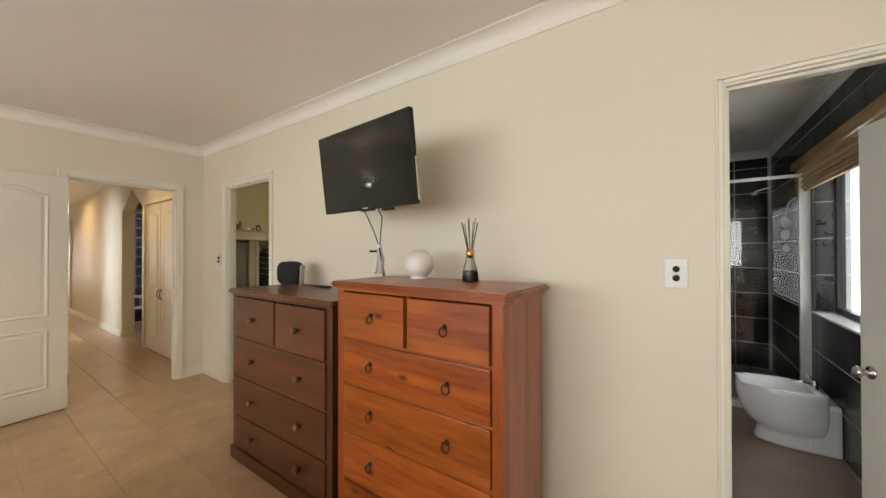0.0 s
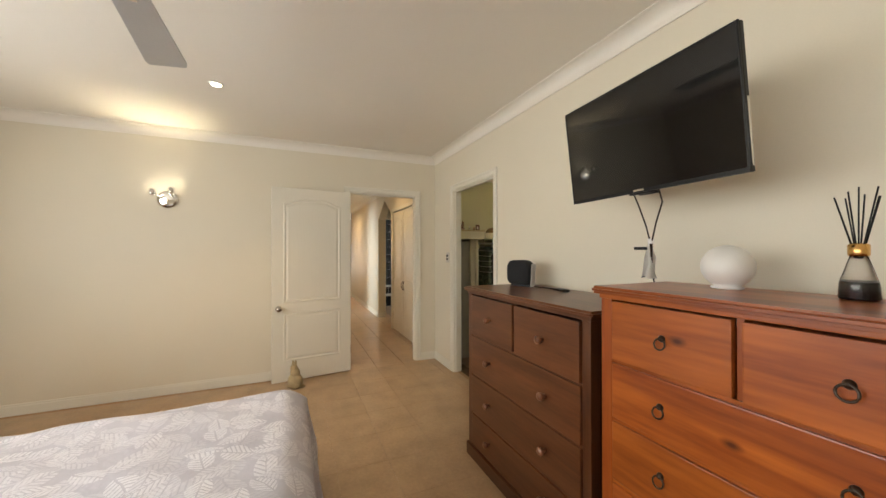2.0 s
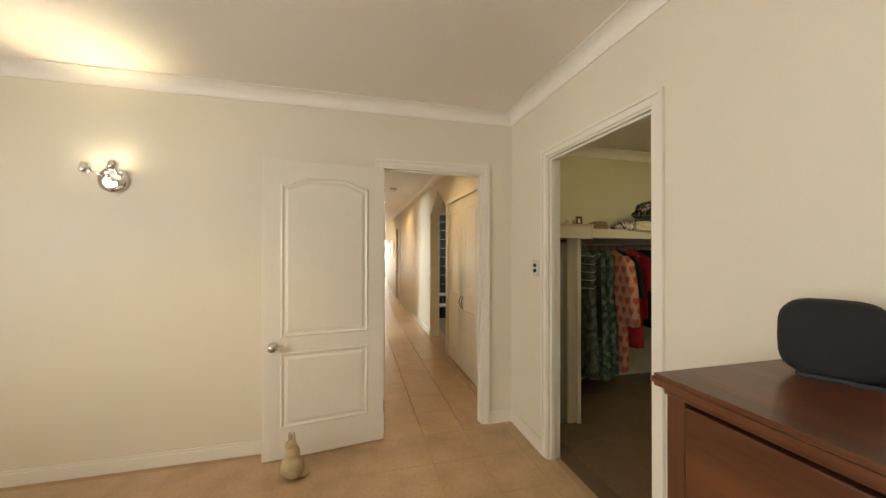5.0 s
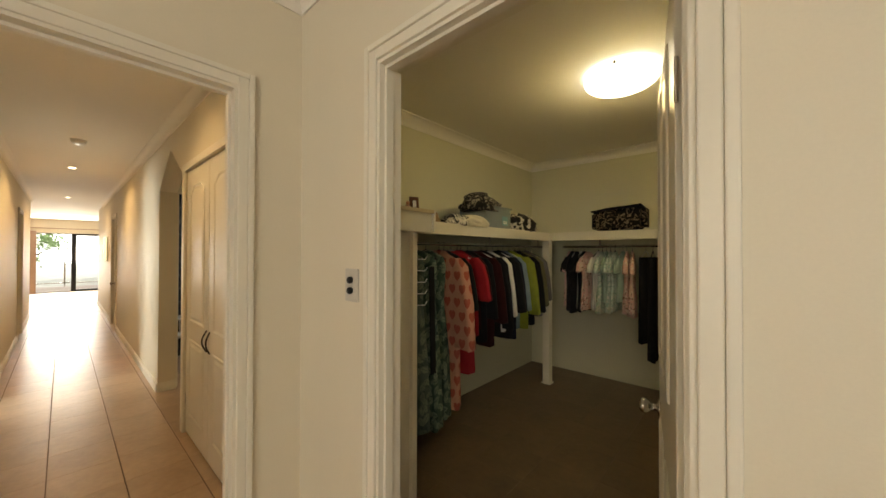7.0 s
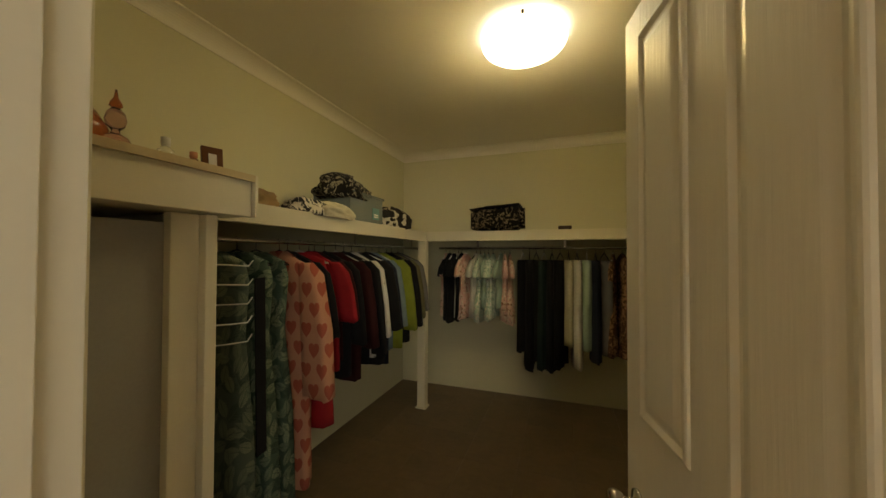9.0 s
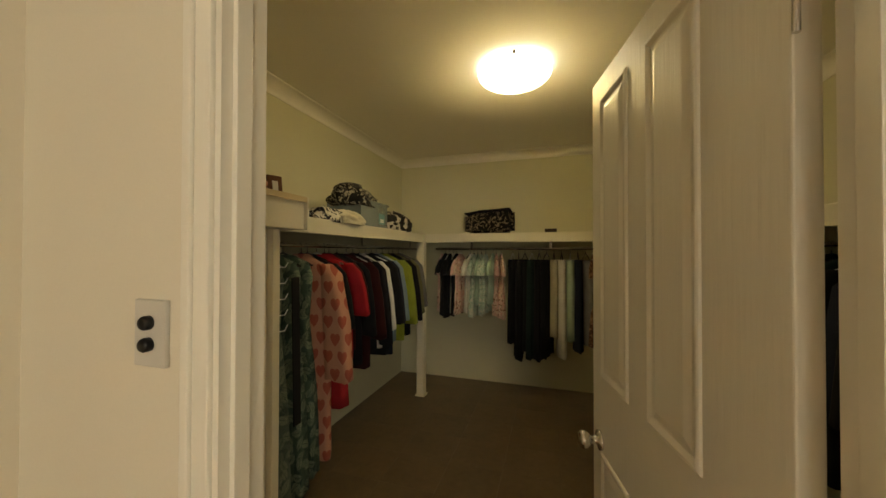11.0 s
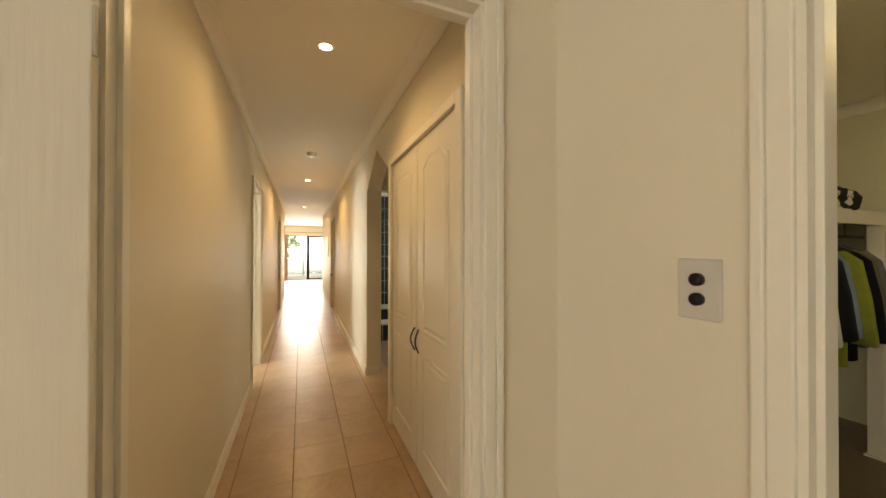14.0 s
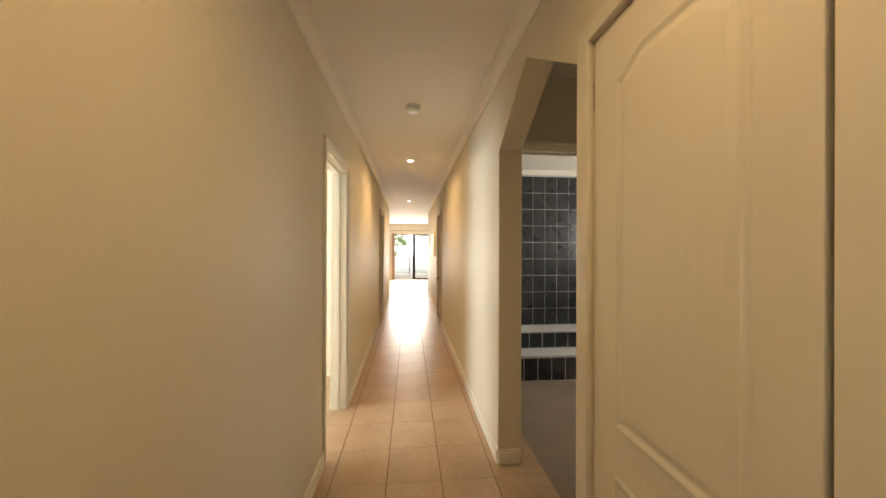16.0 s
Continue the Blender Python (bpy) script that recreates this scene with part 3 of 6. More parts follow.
for y, s in ((YL, 1), (YR, -1)):
    bm = bmesh.new()
    loops = [[bm.verts.new((x, y + s * d, z)) for d, z in cove(0.07)] for x in (-14.0, -3.97)]
    for i in range(len(loops[0]) - 1):
        bm.faces.new((loops[0][i], loops[0][i + 1], loops[1][i + 1], loops[1][i]))
    tagged(part("cornice_hall", bm, CEIL), "cream plaster cove cornice", "cornice", kind="structure")
for a0, a1 in ((-4.40, -3.99), (-10.85, -6.84), (-13.99, -11.71)):
    skirting("baseboard_hall_north", "x", a0, a1, YR, -1)
for a0, a1 in ((-6.90, -3.99), (-10.93, -7.76), (-13.99, -11.80)):
    skirting("baseboard_hall_south", "x", a0, a1, YL, 1)
skirting("baseboard_arch", "y", YR, 2.45, ARCH0, 1)
door_frame("door_frame_side_room", "x", -7.71, -6.95, YL - 0.12, YL)
door_frame("door_frame_second_side_room", "x", -11.75, -10.98, YL - 0.12, YL)
door_frame("door_frame_closed_room", "x", -11.66, -10.90, YR, 2.45)
# vestibule behind the arch
wall("wall_vestibule_west", "cream painted vestibule wall with a doorway", "y", 2.45, 4.6, -6.97, -6.88, WALL, ((2.452, 3.25, 0, 2.058),))
wall("wall_vestibule_east", "cream painted vestibule wall", "y", 2.45, 3.3, -5.797, -5.70, WALL)
wall("wall_vestibule_north", "cream painted vestibule wall", "x", -6.88, -5.70, 3.3, 3.4, WALL)
door_frame("door_frame_second_bath", "y", 2.452, 3.25, -6.97, -6.88)
# tiled second bathroom
wall("wall_bath_tiled_west", "pale grouted bathroom wall behind charcoal tiles", "y", 2.45, 4.6, -8.80, -8.70, WGROUT)
wall("wall_bath_second_north", "bathroom wall with a small window", "x", -8.8, -6.97, 4.6, 4.7, WALL, ((-8.2, -7.3, 1.2, 2.0),))
wall("wall_bath_second_south", "bathroom wall", "x", -8.8, -6.97, 2.452, 2.46, WALL)
tagged(part("ceiling_second_bath", box(-8.8, -6.97, 2.45, 4.7, 2.345, 2.395), CEIL), "off-white bathroom ceiling", "ceiling", kind="structure")
# side room to the south of the hallway
wall("wall_side_room_west", "cream painted side room wall", "y", -1.7, YL - 0.12, -8.6, -8.5, WALL)
wall("wall_side_room_east", "cream painted side room wall", "y", -1.7, YL - 0.12, -5.0, -4.9, WALL)
wall("wall_side_room_south", "cream painted side room wall with window", "x", -8.6, -4.9, -1.8, -1.7, WALL, ((-7.8, -6.2, 0.8, 2.0),))
tagged(part("ceiling_side_room", box(-8.6, -4.9, -1.8, YL - 0.12, H, H + 0.05), CEIL), "off-white side room ceiling", "ceiling", kind="structure")
wall("wall_second_room_back", "cream painted wall of the second side room", "x", -12.4, -10.4, -0.6, -0.5, WALL)
wall("wall_second_room_west", "cream painted wall of the second side room", "y", -0.5, YL - 0.12, -12.4, -12.3, WALL)
wall("wall_second_room_east", "cream painted wall of the second side room", "y", -0.5, YL - 0.12, -10.5, -10.4, WALL)
tagged(part("ceiling_second_room", box(-12.4, -10.4, -0.6, YL - 0.12, H, H + 0.05), CEIL), "off-white side room ceiling", "ceiling", kind="structure")
# living room at the end
XL = -20.4
wall("wall_living_west", "cream painted living room wall with a sliding door opening", "y", -1.0, 4.2, XL - 0.12, XL, WALL, ((1.06, 3.2, 0, 2.06),))
wall("wall_living_south", "cream painted living room wall", "x", XL - 0.12, -14.0, -1.1, -1.0, WALL)
wall("wall_living_north", "cream painted living room wall", "x", XL - 0.12, -14.0, 4.2, 4.3, WALL)
wall("wall_living_east_south", "cream painted living room wall", "y", -1.0, YL - 0.12, -14.1, -14.0, WALL)
wall("wall_living_east_north", "cream painted living room wall", "y", 2.45, 4.2, -15.5, -15.4, WALL)
wall("wall_hall_north_end", "cream painted end of the hallway wall", "x", -15.5, -14.0, YR, 2.45, WALL)
skirting("baseboard_hall_end", "x", -15.5, -14.0, YR, -1)
tagged(part("ceiling_living", box(XL - 0.12, -14.0, -1.1, 4.3, H, H + 0.05), CEIL), "white living room ceiling", "ceiling", kind="structure")

# ---- structure: walk-in wardrobe ----
WX0, WX1, WY1 = -4.53, -1.25, 5.75
wall("wall_wardrobe_west", "pale green painted wardrobe wall", "y", 2.45, WY1 + 0.1, WX0 - 0.1, WX0, GREENW)
wall("wall_wardrobe_north", "pale green painted wardrobe wall", "x", WX0, WX1 + 0.1, WY1, WY1 + 0.1, GREENW)
wall("wall_wardrobe_east", "pale green painted wardrobe wall", "y", 2.45, WY1, WX1, WX1 + 0.1, GREENW)
tagged(part("ceiling_wardrobe", box(WX0 - 0.1, WX1 + 0.1, 2.45, WY1 + 0.1, H, H + 0.05), CEIL), "off-white wardrobe ceiling", "ceiling", kind="structure")
sweep_rect("cornice_wardrobe", "off-white plaster cove cornice", WX0, WX1, 2.45, WY1, cove(), CEIL, "cornice")

# ---- structure: ensuite bathroom ----
BX0, BX1, BY1 = -0.4, 1.47, 6.1
wall("wall_bath_east", "charcoal tiled ensuite wall with a window", "y", 2.45, BY1 + 0.1, BX1, BX1 + 0.2, WGROUT, ((3.30, 4.60, 0.88, 2.08),))
wall("wall_bath_north", "charcoal tiled ensuite wall", "x", BX0 - 0.1, BX1, BY1, BY1 + 0.1, WGROUT)
wall("wall_bath_west", "charcoal tiled ensuite wall", "y", 2.45, BY1, BX0 - 0.1, BX0, WGROUT)
tagged(part("ceiling_bath", box(BX0 - 0.1, BX1 + 0.2, 2.45, BY1 + 0.1, H, H + 0.05), CEIL), "off-white ensuite ceiling", "ceiling", kind="structure")
sweep_rect("cornice_bath", "off-white plaster cove cornice", BX0, BX1, 2.45, BY1, cove(), CEIL, "cornice")

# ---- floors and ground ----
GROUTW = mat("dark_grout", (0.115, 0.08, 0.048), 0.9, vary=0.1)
GROUTB = mat("tan_grout", (0.41, 0.28, 0.165), 0.9, vary=0.1)


def floor(name, label, x0, x1, y0, y1, material=GROUT):
    return tagged(part(name, box(x0, x1, y0, y1, -0.12, -0.004), material), label, "floor", kind="structure")


FLOORS = [
    (floor("floor_bedroom", "tan square ceramic floor tiles with brown grout", -3.97, XE + 0.1, YS - 0.1, 2.45, GROUTB), -3.97, XE, YS, 2.42),
    (floor("floor_hall", "tan square ceramic floor tiles with brown grout", -14.0, -3.97, YL - 0.12, 2.45), -14.0, -3.97, YL - 0.12, 2.45),
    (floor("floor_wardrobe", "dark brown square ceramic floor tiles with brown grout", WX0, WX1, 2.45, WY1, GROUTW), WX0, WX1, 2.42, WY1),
]
floor("floor_bath", "grey-brown tiled ensuite floor", BX0, BX1, 2.45, BY1, GTILE)
floor("floor_second_bath", "grey-brown tiled bathroom floor", -8.8, -5.69, 2.45, 4.7, GTILE)
floor("floor_side_room", "tan tiled side room floor", -8.6, -4.9, -1.8, YL - 0.12, TILE)
floor("floor_second_room", "tan tiled side room floor", -12.4, -10.4, -0.6, YL - 0.12, TILE)
floor("floor_living", "glossy tan tiled living room floor", XL - 0.12, -14.0, -1.1, 4.3, TILE)
# overexposed outdoor glare is put into the ground's pale colour
GRASS = mat("pale_glare_ground", (0.50, 0.50, 0.45), 0.9, vary=0.3, scale=2)
bm = box(-600, 600, -600, 600, -0.5, -0.30)
tagged(part("ground", bm, GRASS), "ground round the house, coloured pale for the outdoor glare", "ground", kind="structure")

# ---- doors ----
TWO = ((0.16, 0.66, 0.93, 1.80, 0.07), (0.16, 0.66, 0.18, 0.80))
door_leaf("door_1", "cream two-panel bedroom door opened flat against the wall", pose(-3.856, 1.298, 0, 0, 0, -82.5), 0.81, ((0.115, 0.70, 0.825, 1.862, 0.055), (0.115, 0.70, 0.215, 0.722)), handle=0.77)
FOUR = ((0.175, 0.37, 1.04, 1.92), (0.465, 0.66, 1.04, 1.92), (0.175, 0.37, 0.20, 0.81), (0.465, 0.66, 0.20, 0.81))
door_leaf("door_2", "cream four-panel wardrobe door standing open inwards", pose(-2.496, 2.470, 0, 0, 0, 101.9), 0.735, FOUR, 1.99, handle=0.84)
door_leaf("door_3", "cream two-panel ensuite door standing open inwards", pose(1.53, 2.47, 0, 0, 0, 105), 0.78, ((0.16, 0.63, 0.93, 1.76, 0.07), (0.16, 0.63, 0.18, 0.80)), 1.97, handle=0.80)
door_leaf("door_4", "cream closed hallway door with a lever handle", pose(-10.92, 2.355, 0, 0, 0, 180), 0.72, TWO, handle=0.80)
door_leaf("door_5", "cream two-panel side room door standing open inwards", pose(-11.0, 1.03, 0, 0, 0, -80), 0.72, TWO, handle=0.80)

# ---- hallway cupboard ----
cup = thing("hall_cupboard", "cream built-in hallway cupboard with two arched panel doors and bronze handles", "cupboard", pose(-5.70, YR, 0))
CW = 1.222
part("body", box(0.0, CW, 0.045, 0.140, 0.0, 2.04), GLOSS, cup)
for a0, a1, z0, z1 in ((-0.07, 0.0, 0, 2.095), (CW, CW + 0.07, 0, 2.095), (0.0, CW, 2.04, 2.095)):
    part("architrave", box(a0, a1, -0.018, 0.0, z0, z1), GLOSS, cup, bevel=0.005)
for k in (0, 1):
    x0 = 0.006 + k * (CW / 2 - 0.001)
    x1 = x0 + CW / 2 - 0.011
    leaf = part("door", box(x0, x1, 0.004, 0.040, 0.015, 2.034), DOORP, cup, bevel=0.003)
    for p in ((x0 + 0.11, x1 - 0.10, 0.88, 1.862, 0.052), (x0 + 0.11, x1 - 0.10, 0.17, 0.75)):
        part("panel_moulding", ring_mould(outline(*p), 0.0045, -1, bmesh.new()), DOORP, leaf)
    hx = x1 - 0.03 if k == 0 else x0 + 0.03
    s = 1 if k == 0 else -1
    tube("handle", [(hx - s * 0.012 * math.sin(math.pi * i / 12), 0.004 - 0.026 * math.sin(math.pi * i / 12), 0.735 + 0.145 * i / 12) for i in range(13)], 0.0048, BRONZE, leaf, "curved dark bronze pull handle")
    for z in (0.22, 1.82):
        part("hinge", box(x0 - 0.004 if k == 0 else x1 - 0.002, x0 + 0.002 if k == 0 else x1 + 0.004, 0.0, 0.006, z, z + 0.09), STEEL, leaf)

# ---- fittings on walls and ceilings ----


def switch_plate(name, label, m, w, h, dots, dot_mat=BLACK, plate_mat=WHITEP):
    """A wall plate with its buttons; local -y stands out of the wall."""
    t = thing(name, label, "switch", m)
    part("plate", box(-w / 2, w / 2, -0.009, 0.0, -h / 2, h / 2), plate_mat, t, bevel=0.003)
    for dx, dz in dots:
        b = moved(lathe([(0.0125, 0.0), (0.0125, -0.010), (0.009, -0.014), (0.002, -0.0145)], 18, axis="y"), Matrix.Translation((dx, -0.009, dz)))
        part("button", b, dot_mat, t, smooth=True)
    return t


switch_plate("wall_switch", "white wall switch plate with two black round buttons", pose(0.578, 2.36, 1.284), 0.078, 0.118, ((0, 0.017), (0, -0.019)))
switch_plate("dimmer_switch", "pale silver wall plate with two black dimmer knobs beside wardrobe", pose(-3.473, 2.36, 1.289), 0.078, 0.118, ((0, 0.019), (0, -0.019)), plate_mat=mat("pale_silver_plate", (0.60, 0.57, 0.50), 0.35, vary=0.03))
switch_plate("wall_switch", "cream wall switch plate with one dark button beside the cupboard", pose(-4.228, YR, 1.29), 0.082, 0.105, ((-0.004, 0.0),))
switch_plate("power_outlet", "white power outlet on the bedroom wall", pose(-3.17, YS, 0.46, 0, 0, 180), 0.115, 0.07, ((-0.02, 0.0),))


def downlight(x, y):
    t = thing("downlight", "round white recessed ceiling downlight, lit", "downlight", pose(x, y, H), "recessed ceiling downlights")
    part("trim_ring", lathe([(0.034, -0.0005), (0.034, -0.006), (0.046, -0.006), (0.050, -0.0005)], 28), WHITEP, t, smooth=True)
    part("lens", lathe([(0.033, -0.002), (0.033, -0.007), (0.02, -0.009)], 28), DOWNGLOW, t, "glowing frosted lens")


for x, y in ((-2.66, 0.205), (-5.12, 1.765), (-9.17, 1.735), (-12.95, 1.72)):
    downlight(x, y)

t = thing("smoke_detector", "round white smoke detector on the hallway ceiling", "smoke detector", pose(-7.46, 1.755, H))
part("base", lathe([(0.062, -0.0005), (0.062, -0.012), (0.058, -0.014)], 28), WHITEP, t, smooth=True)
part("cover", lathe([(0.056, -0.014), (0.054, -0.034), (0.042, -0.042), (0.01, -0.043)], 28), WHITEP, t, smooth=True)

# flush dome lamp of the wardrobe
t = thing("ceiling_lamp", "round frosted glass dome ceiling lamp, lit, in the wardrobe", "ceiling lamp", pose(-3.005, 4.0, H))
part("pan", lathe([(0.15, -0.0005), (0.15, -0.036), (0.13, -0.04)], 32), WHITEP, t)
part("dome", lathe([(0.215 * math.cos(a), -0.038 - 0.072 * math.sin(a)) for a in [math.pi / 2 * i / 9 for i in range(9)]] + [(0.01, -0.110)], 40), DOME, t, "glowing frosted glass dome", smooth=True)
for a in (35, 155, 275):
    c, s = math.cos(radians(a)), math.sin(radians(a))
    part("clip", box(0.205 * c - 0.006, 0.205 * c + 0.006, 0.205 * s - 0.006, 0.205 * s + 0.006, -0.05, -0.012), BRONZE, t)
for ob in t.children:
    ob.visible_shadow = ob.name.startswith("dome") is False

# chrome double spot on the bedroom wall
t = thing("wall_sconce", "round chrome wall lamp with two small lit spots", "wall lamp", pose(-3.88, -0.40, 1.86))
part("back_plate", lathe([(0.085, 0.001), (0.085, 0.012), (0.078, 0.022), (0.05, 0.030), (0.01, 0.032)], 36, axis="x"), CHROME, t, smooth=True)
for y, z, dy in ((-0.085, 0.05, -0.02), (0.055, 0.075, 0.012)):
    tube("arm", [(0.02, y * 0.5, z * 0.4), (0.07, y * 0.8, z * 0.7), (0.10, y, z)], 0.006, CHROME, t)
    head = part("lamp_head", moved(lathe([(0.012, -0.035), (0.022, -0.025), (0.027, 0.0), (0.028, 0.025)], 20), Matrix.Translation((0.11, y, z)) @ pose(0, 0, 0, 0, -25, 0)), CHROME, t, smooth=True)
    part("bulb", moved(lathe([(0.022, 0.020), (0.022, 0.028), (0.012, 0.034)], 18), Matrix.Translation((0.11, y, z)) @ pose(0, 0, 0, 0, -25, 0)), BULB, head, "glowing halogen bulb")
part("spot_face", moved(lathe([(0.018, 0.0), (0.018, 0.004), (0.01, 0.006)], 18, axis="x"), Matrix.Translation((0.032, -0.02, -0.01))), BULB, t, "small lit lens")

# ceiling fan
FX, FY, FZ = -1.15, 0.195, 2.25
t = thing("ceiling_fan", "white ceiling fan with long pale grey blades at rest", "ceiling fan", pose(FX, FY, FZ))
part("canopy", lathe([(0.065, H - FZ - 0.0005), (0.065, H - FZ - 0.04), (0.03, H - FZ - 0.07)], 28), WHITEP, t, smooth=True)
part("down_rod", lathe([(0.012, 0.06), (0.012, H - FZ - 0.06)], 14), WHITEP, t, smooth=True)
part("motor", lathe([(0.03, 0.085), (0.09, 0.07), (0.105, 0.045), (0.105, 0.0), (0.09, -0.03), (0.05, -0.055), (0.02, -0.06)], 36), WHITEP, t, smooth=True)
part("cap", lathe([(0.045, -0.05), (0.05, -0.075), (0.035, -0.095), (0.01, -0.10)], 28), CHROME, t, smooth=True)
for a in (183.0, 303.0, 63.0):
    arm = part("blade_arm", moved(box(0.09, 0.20, -0.02, 0.02, -0.012, -0.004), pose(0, 0, 0, 0, 0, a)), CHROME, t)
    bm = bmesh.new()
    outer = [(0.17, -0.055), (0.66, -0.078), (0.69, -0.070), (0.69, 0.070), (0.66, 0.078), (0.17, 0.055)]
    lo = [bm.verts.new((x, y, -0.004 - 0.12 * y)) for x, y in outer]
    hi = [bm.verts.new((x, y, 0.003 - 0.12 * y)) for x, y in outer]
    bm.faces.new(lo), bm.faces.new(hi)
    for i in range(6):
        bm.faces.new((lo[i], lo[(i + 1) % 6], hi[(i + 1) % 6], hi[i]))
    part("blade", moved(bm, pose(0, 0, 0, 0, 0, a)), BLADE, t, "pale grey fan blade")

# ---- bedroom furniture ----


def chest(name, label, m, w, d, h, rows, plinth, wood_x, wood_z, rings):
    """A chest of drawers; local x across, front at y=0, depth along +y; rows: (z0, z1, number of drawers)."""
    t = thing(name, label, "chest of drawers", m)
    for x0, x1 in ((0.0, 0.045), (w - 0.045, w)):
        part("corner_post", box(x0, x1, 0.0, 0.05, 0.0, h - 0.03), wood_z, t, bevel=0.003)
    part("side_panel", box(0.006, 0.03, 0.05, d, 0.02, h - 0.03), wood_z, t)
    part("side_panel", box(w - 0.03, w - 0.006, 0.05, d, 0.02, h - 0.03), wood_z, t)
    part("back_panel", box(0.03, w - 0.03, d - 0.012, d, 0.05, h - 0.03), wood_x, t)
    bm = box(-0.028, w + 0.028, -0.028, d + 0.004, h - 0.028, h)
    bmesh.ops.bevel(bm, geom=bm.edges[:], offset=0.010, segments=3, affect="EDGES")
    part("top", bm, wood_x, t)
    part("top_moulding", box(-0.005, w + 0.005, -0.005, d, h - 0.045, h - 0.029), wood_x, t, bevel=0.004)
    part("plinth", box(-0.014, w + 0.014, -0.014, d, 0.0, plinth - 0.02), wood_x, t, bevel=0.005)
    for z0, z1, n in rows:
        part("rail", box(0.045, w - 0.045, 0.004, 0.045, z0 - 0.012, z0 + 0.002), wood_x, t)
        step = (w - 0.094) / n
        for k in range(n):
            x0 = 0.047 + k * step + (0.010 if k else 0)
            x1 = 0.047 + (k + 1) * step - (0.010 if k < n - 1 else 0)
            fr = -0.006 if n == 1 or k == 0 else -0.012
            dr = part("drawer", box(x0 + 0.003, x1 - 0.003, fr, 0.016, z0 + 0.004, z1 - 0.006), wood_x, t, bevel=0.004)
            part("drawer_box", box(x0 + 0.012, x1 - 0.012, 0.016, d - 0.04, z0 + 0.012, z1 - 0.03), wood_x, dr)
            for kx in ([(x0 + x1) / 2] if n > 1 else [0.047 + (w - 0.094) * 0.235, 0.047 + (w - 0.094) * 0.765]):
                kz = (z0 + z1) / 2
                if rings:
                    rose = part("handle_rose", moved(lathe([(0.011, fr), (0.011, fr - 0.003), (0.006, fr - 0.011), (0.002, fr - 0.012)], 16, axis="y"), Matrix.Translation((kx, 0, kz + 0.010))), BRONZE, dr, smooth=True)
                    tube("ring_pull", [(kx + 0.017 * math.sin(a), fr - 0.010 - 0.003 * (1 - math.cos(a)), kz - 0.006 + 0.017 * math.cos(a)) for a in [2 * math.pi * i / 20 for i in range(21)]], 0.0028, BRONZE, rose, "dark bronze ring pull")
                else:
                    part("knob", moved(lathe([(0.010, fr), (0.009, fr - 0.012), (0.017, fr - 0.020), (0.020, fr - 0.030), (0.014, fr - 0.038), (0.003, fr - 0.040)], 20, axis="y"), Matrix.Translation((kx, 0, kz))), KNOBW, dr, "turned brown wooden knob", smooth=True)
        if n > 1:
            part("divider", box(0.047 + step - 0.009, 0.047 + step + 0.009, 0.012, 0.05, z0, z1), wood_z, t)
        part("dust_panel", box(0.03, w - 0.03, 0.05, d - 0.02, z0 - 0.01, z0 - 0.004), wood_x, t)
    return t


A = (-0.778, 1.775)
chest("tallboy", "tall orange pine tallboy with black ring pulls against the wall", pose(A[0], A[1], 0), 0.872, 0.415, 1.232,
      ((0.967, 1.187, 2), (0.757, 0.963, 1), (0.533, 0.753, 1), (0.305, 0.529, 1), (0.10, 0.301, 1)), 0.105, PINE, PINEV, True)
B = (-1.888, 1.795)
chest("chest_of_drawers", "dark brown stained wooden chest of drawers with round wooden knobs", pose(B[0], B[1], 0), 1.04, 0.49, 1.125,
      ((0.813, 1.078, 2), (0.556, 0.810, 1), (0.303, 0.553, 1), (0.092, 0.300, 1)), 0.10, DARKW, DARKV, False)

# television on its arm
t = thing("television", "black flat television tilted on a wall arm", "television", pose(-0.7045, 1.862, 1.787, 6.8, 0, -4.4))
part("body", box(-0.352, 0.352, 0.004, 0.024, -0.207, 0.207), BLACK, t, bevel=0.004)
bm = bmesh.new()
for b in ((-0.352, 0.352, -0.002, 0.004, 0.202, 0.207), (-0.352, 0.352, -0.002, 0.004, -0.207, -0.194), (-0.352, -0.347, -0.002, 0.004, -0.194, 0.202), (0.347, 0.352, -0.002, 0.004, -0.194, 0.202)):
    box(*b, bm)
part("bezel", bm, BLACK, t)
part("screen", box(-0.3465, 0.3465, 0.0, 0.003, -0.1935, 0.2015), SCREEN, t, "dark glossy screen")
part("badge", box(-0.022, 0.022, -0.004, -0.002, -0.202, -0.195), STEEL, t, "small pale maker's badge")
part("sensor", box(-0.05, 0.05, 0.006, 0.02, -0.214, -0.207), BLACK, t)
part("rear_bulge", box(-0.20, 0.20, 0.024, 0.062, -0.14, 0.10), BLACK, t, bevel=0.01)
part("mount_plate", box(-0.11, 0.11, 0.062, 0.070, -0.11, 0.11), STEEL, t)
part("side_strip", box(0.352, 0.354, 0.008, 0.018, -0.19, 0.0), STEEL, t)
t = thing("wall_bracket", "black steel folding wall bracket behind the television", "bracket", pose(-1.0, 2.36, 1.78))
part("wall_plate", box(-0.05, 0.05, -0.012, 0.0, -0.13, 0.13), BLACK, t, bevel=0.002)
tube("arm", [(0, -0.012, 0), (0.22, -0.20, 0)], 0.016, BLACK, t)
tube("arm", [(0.22, -0.20, 0), (0.28, -0.43, 0)], 0.016, BLACK, t)
t = thing("television_cables", "two thin grey cables tied together hanging below the television", "cable", pose(-0.045, 0.012, 0.008))
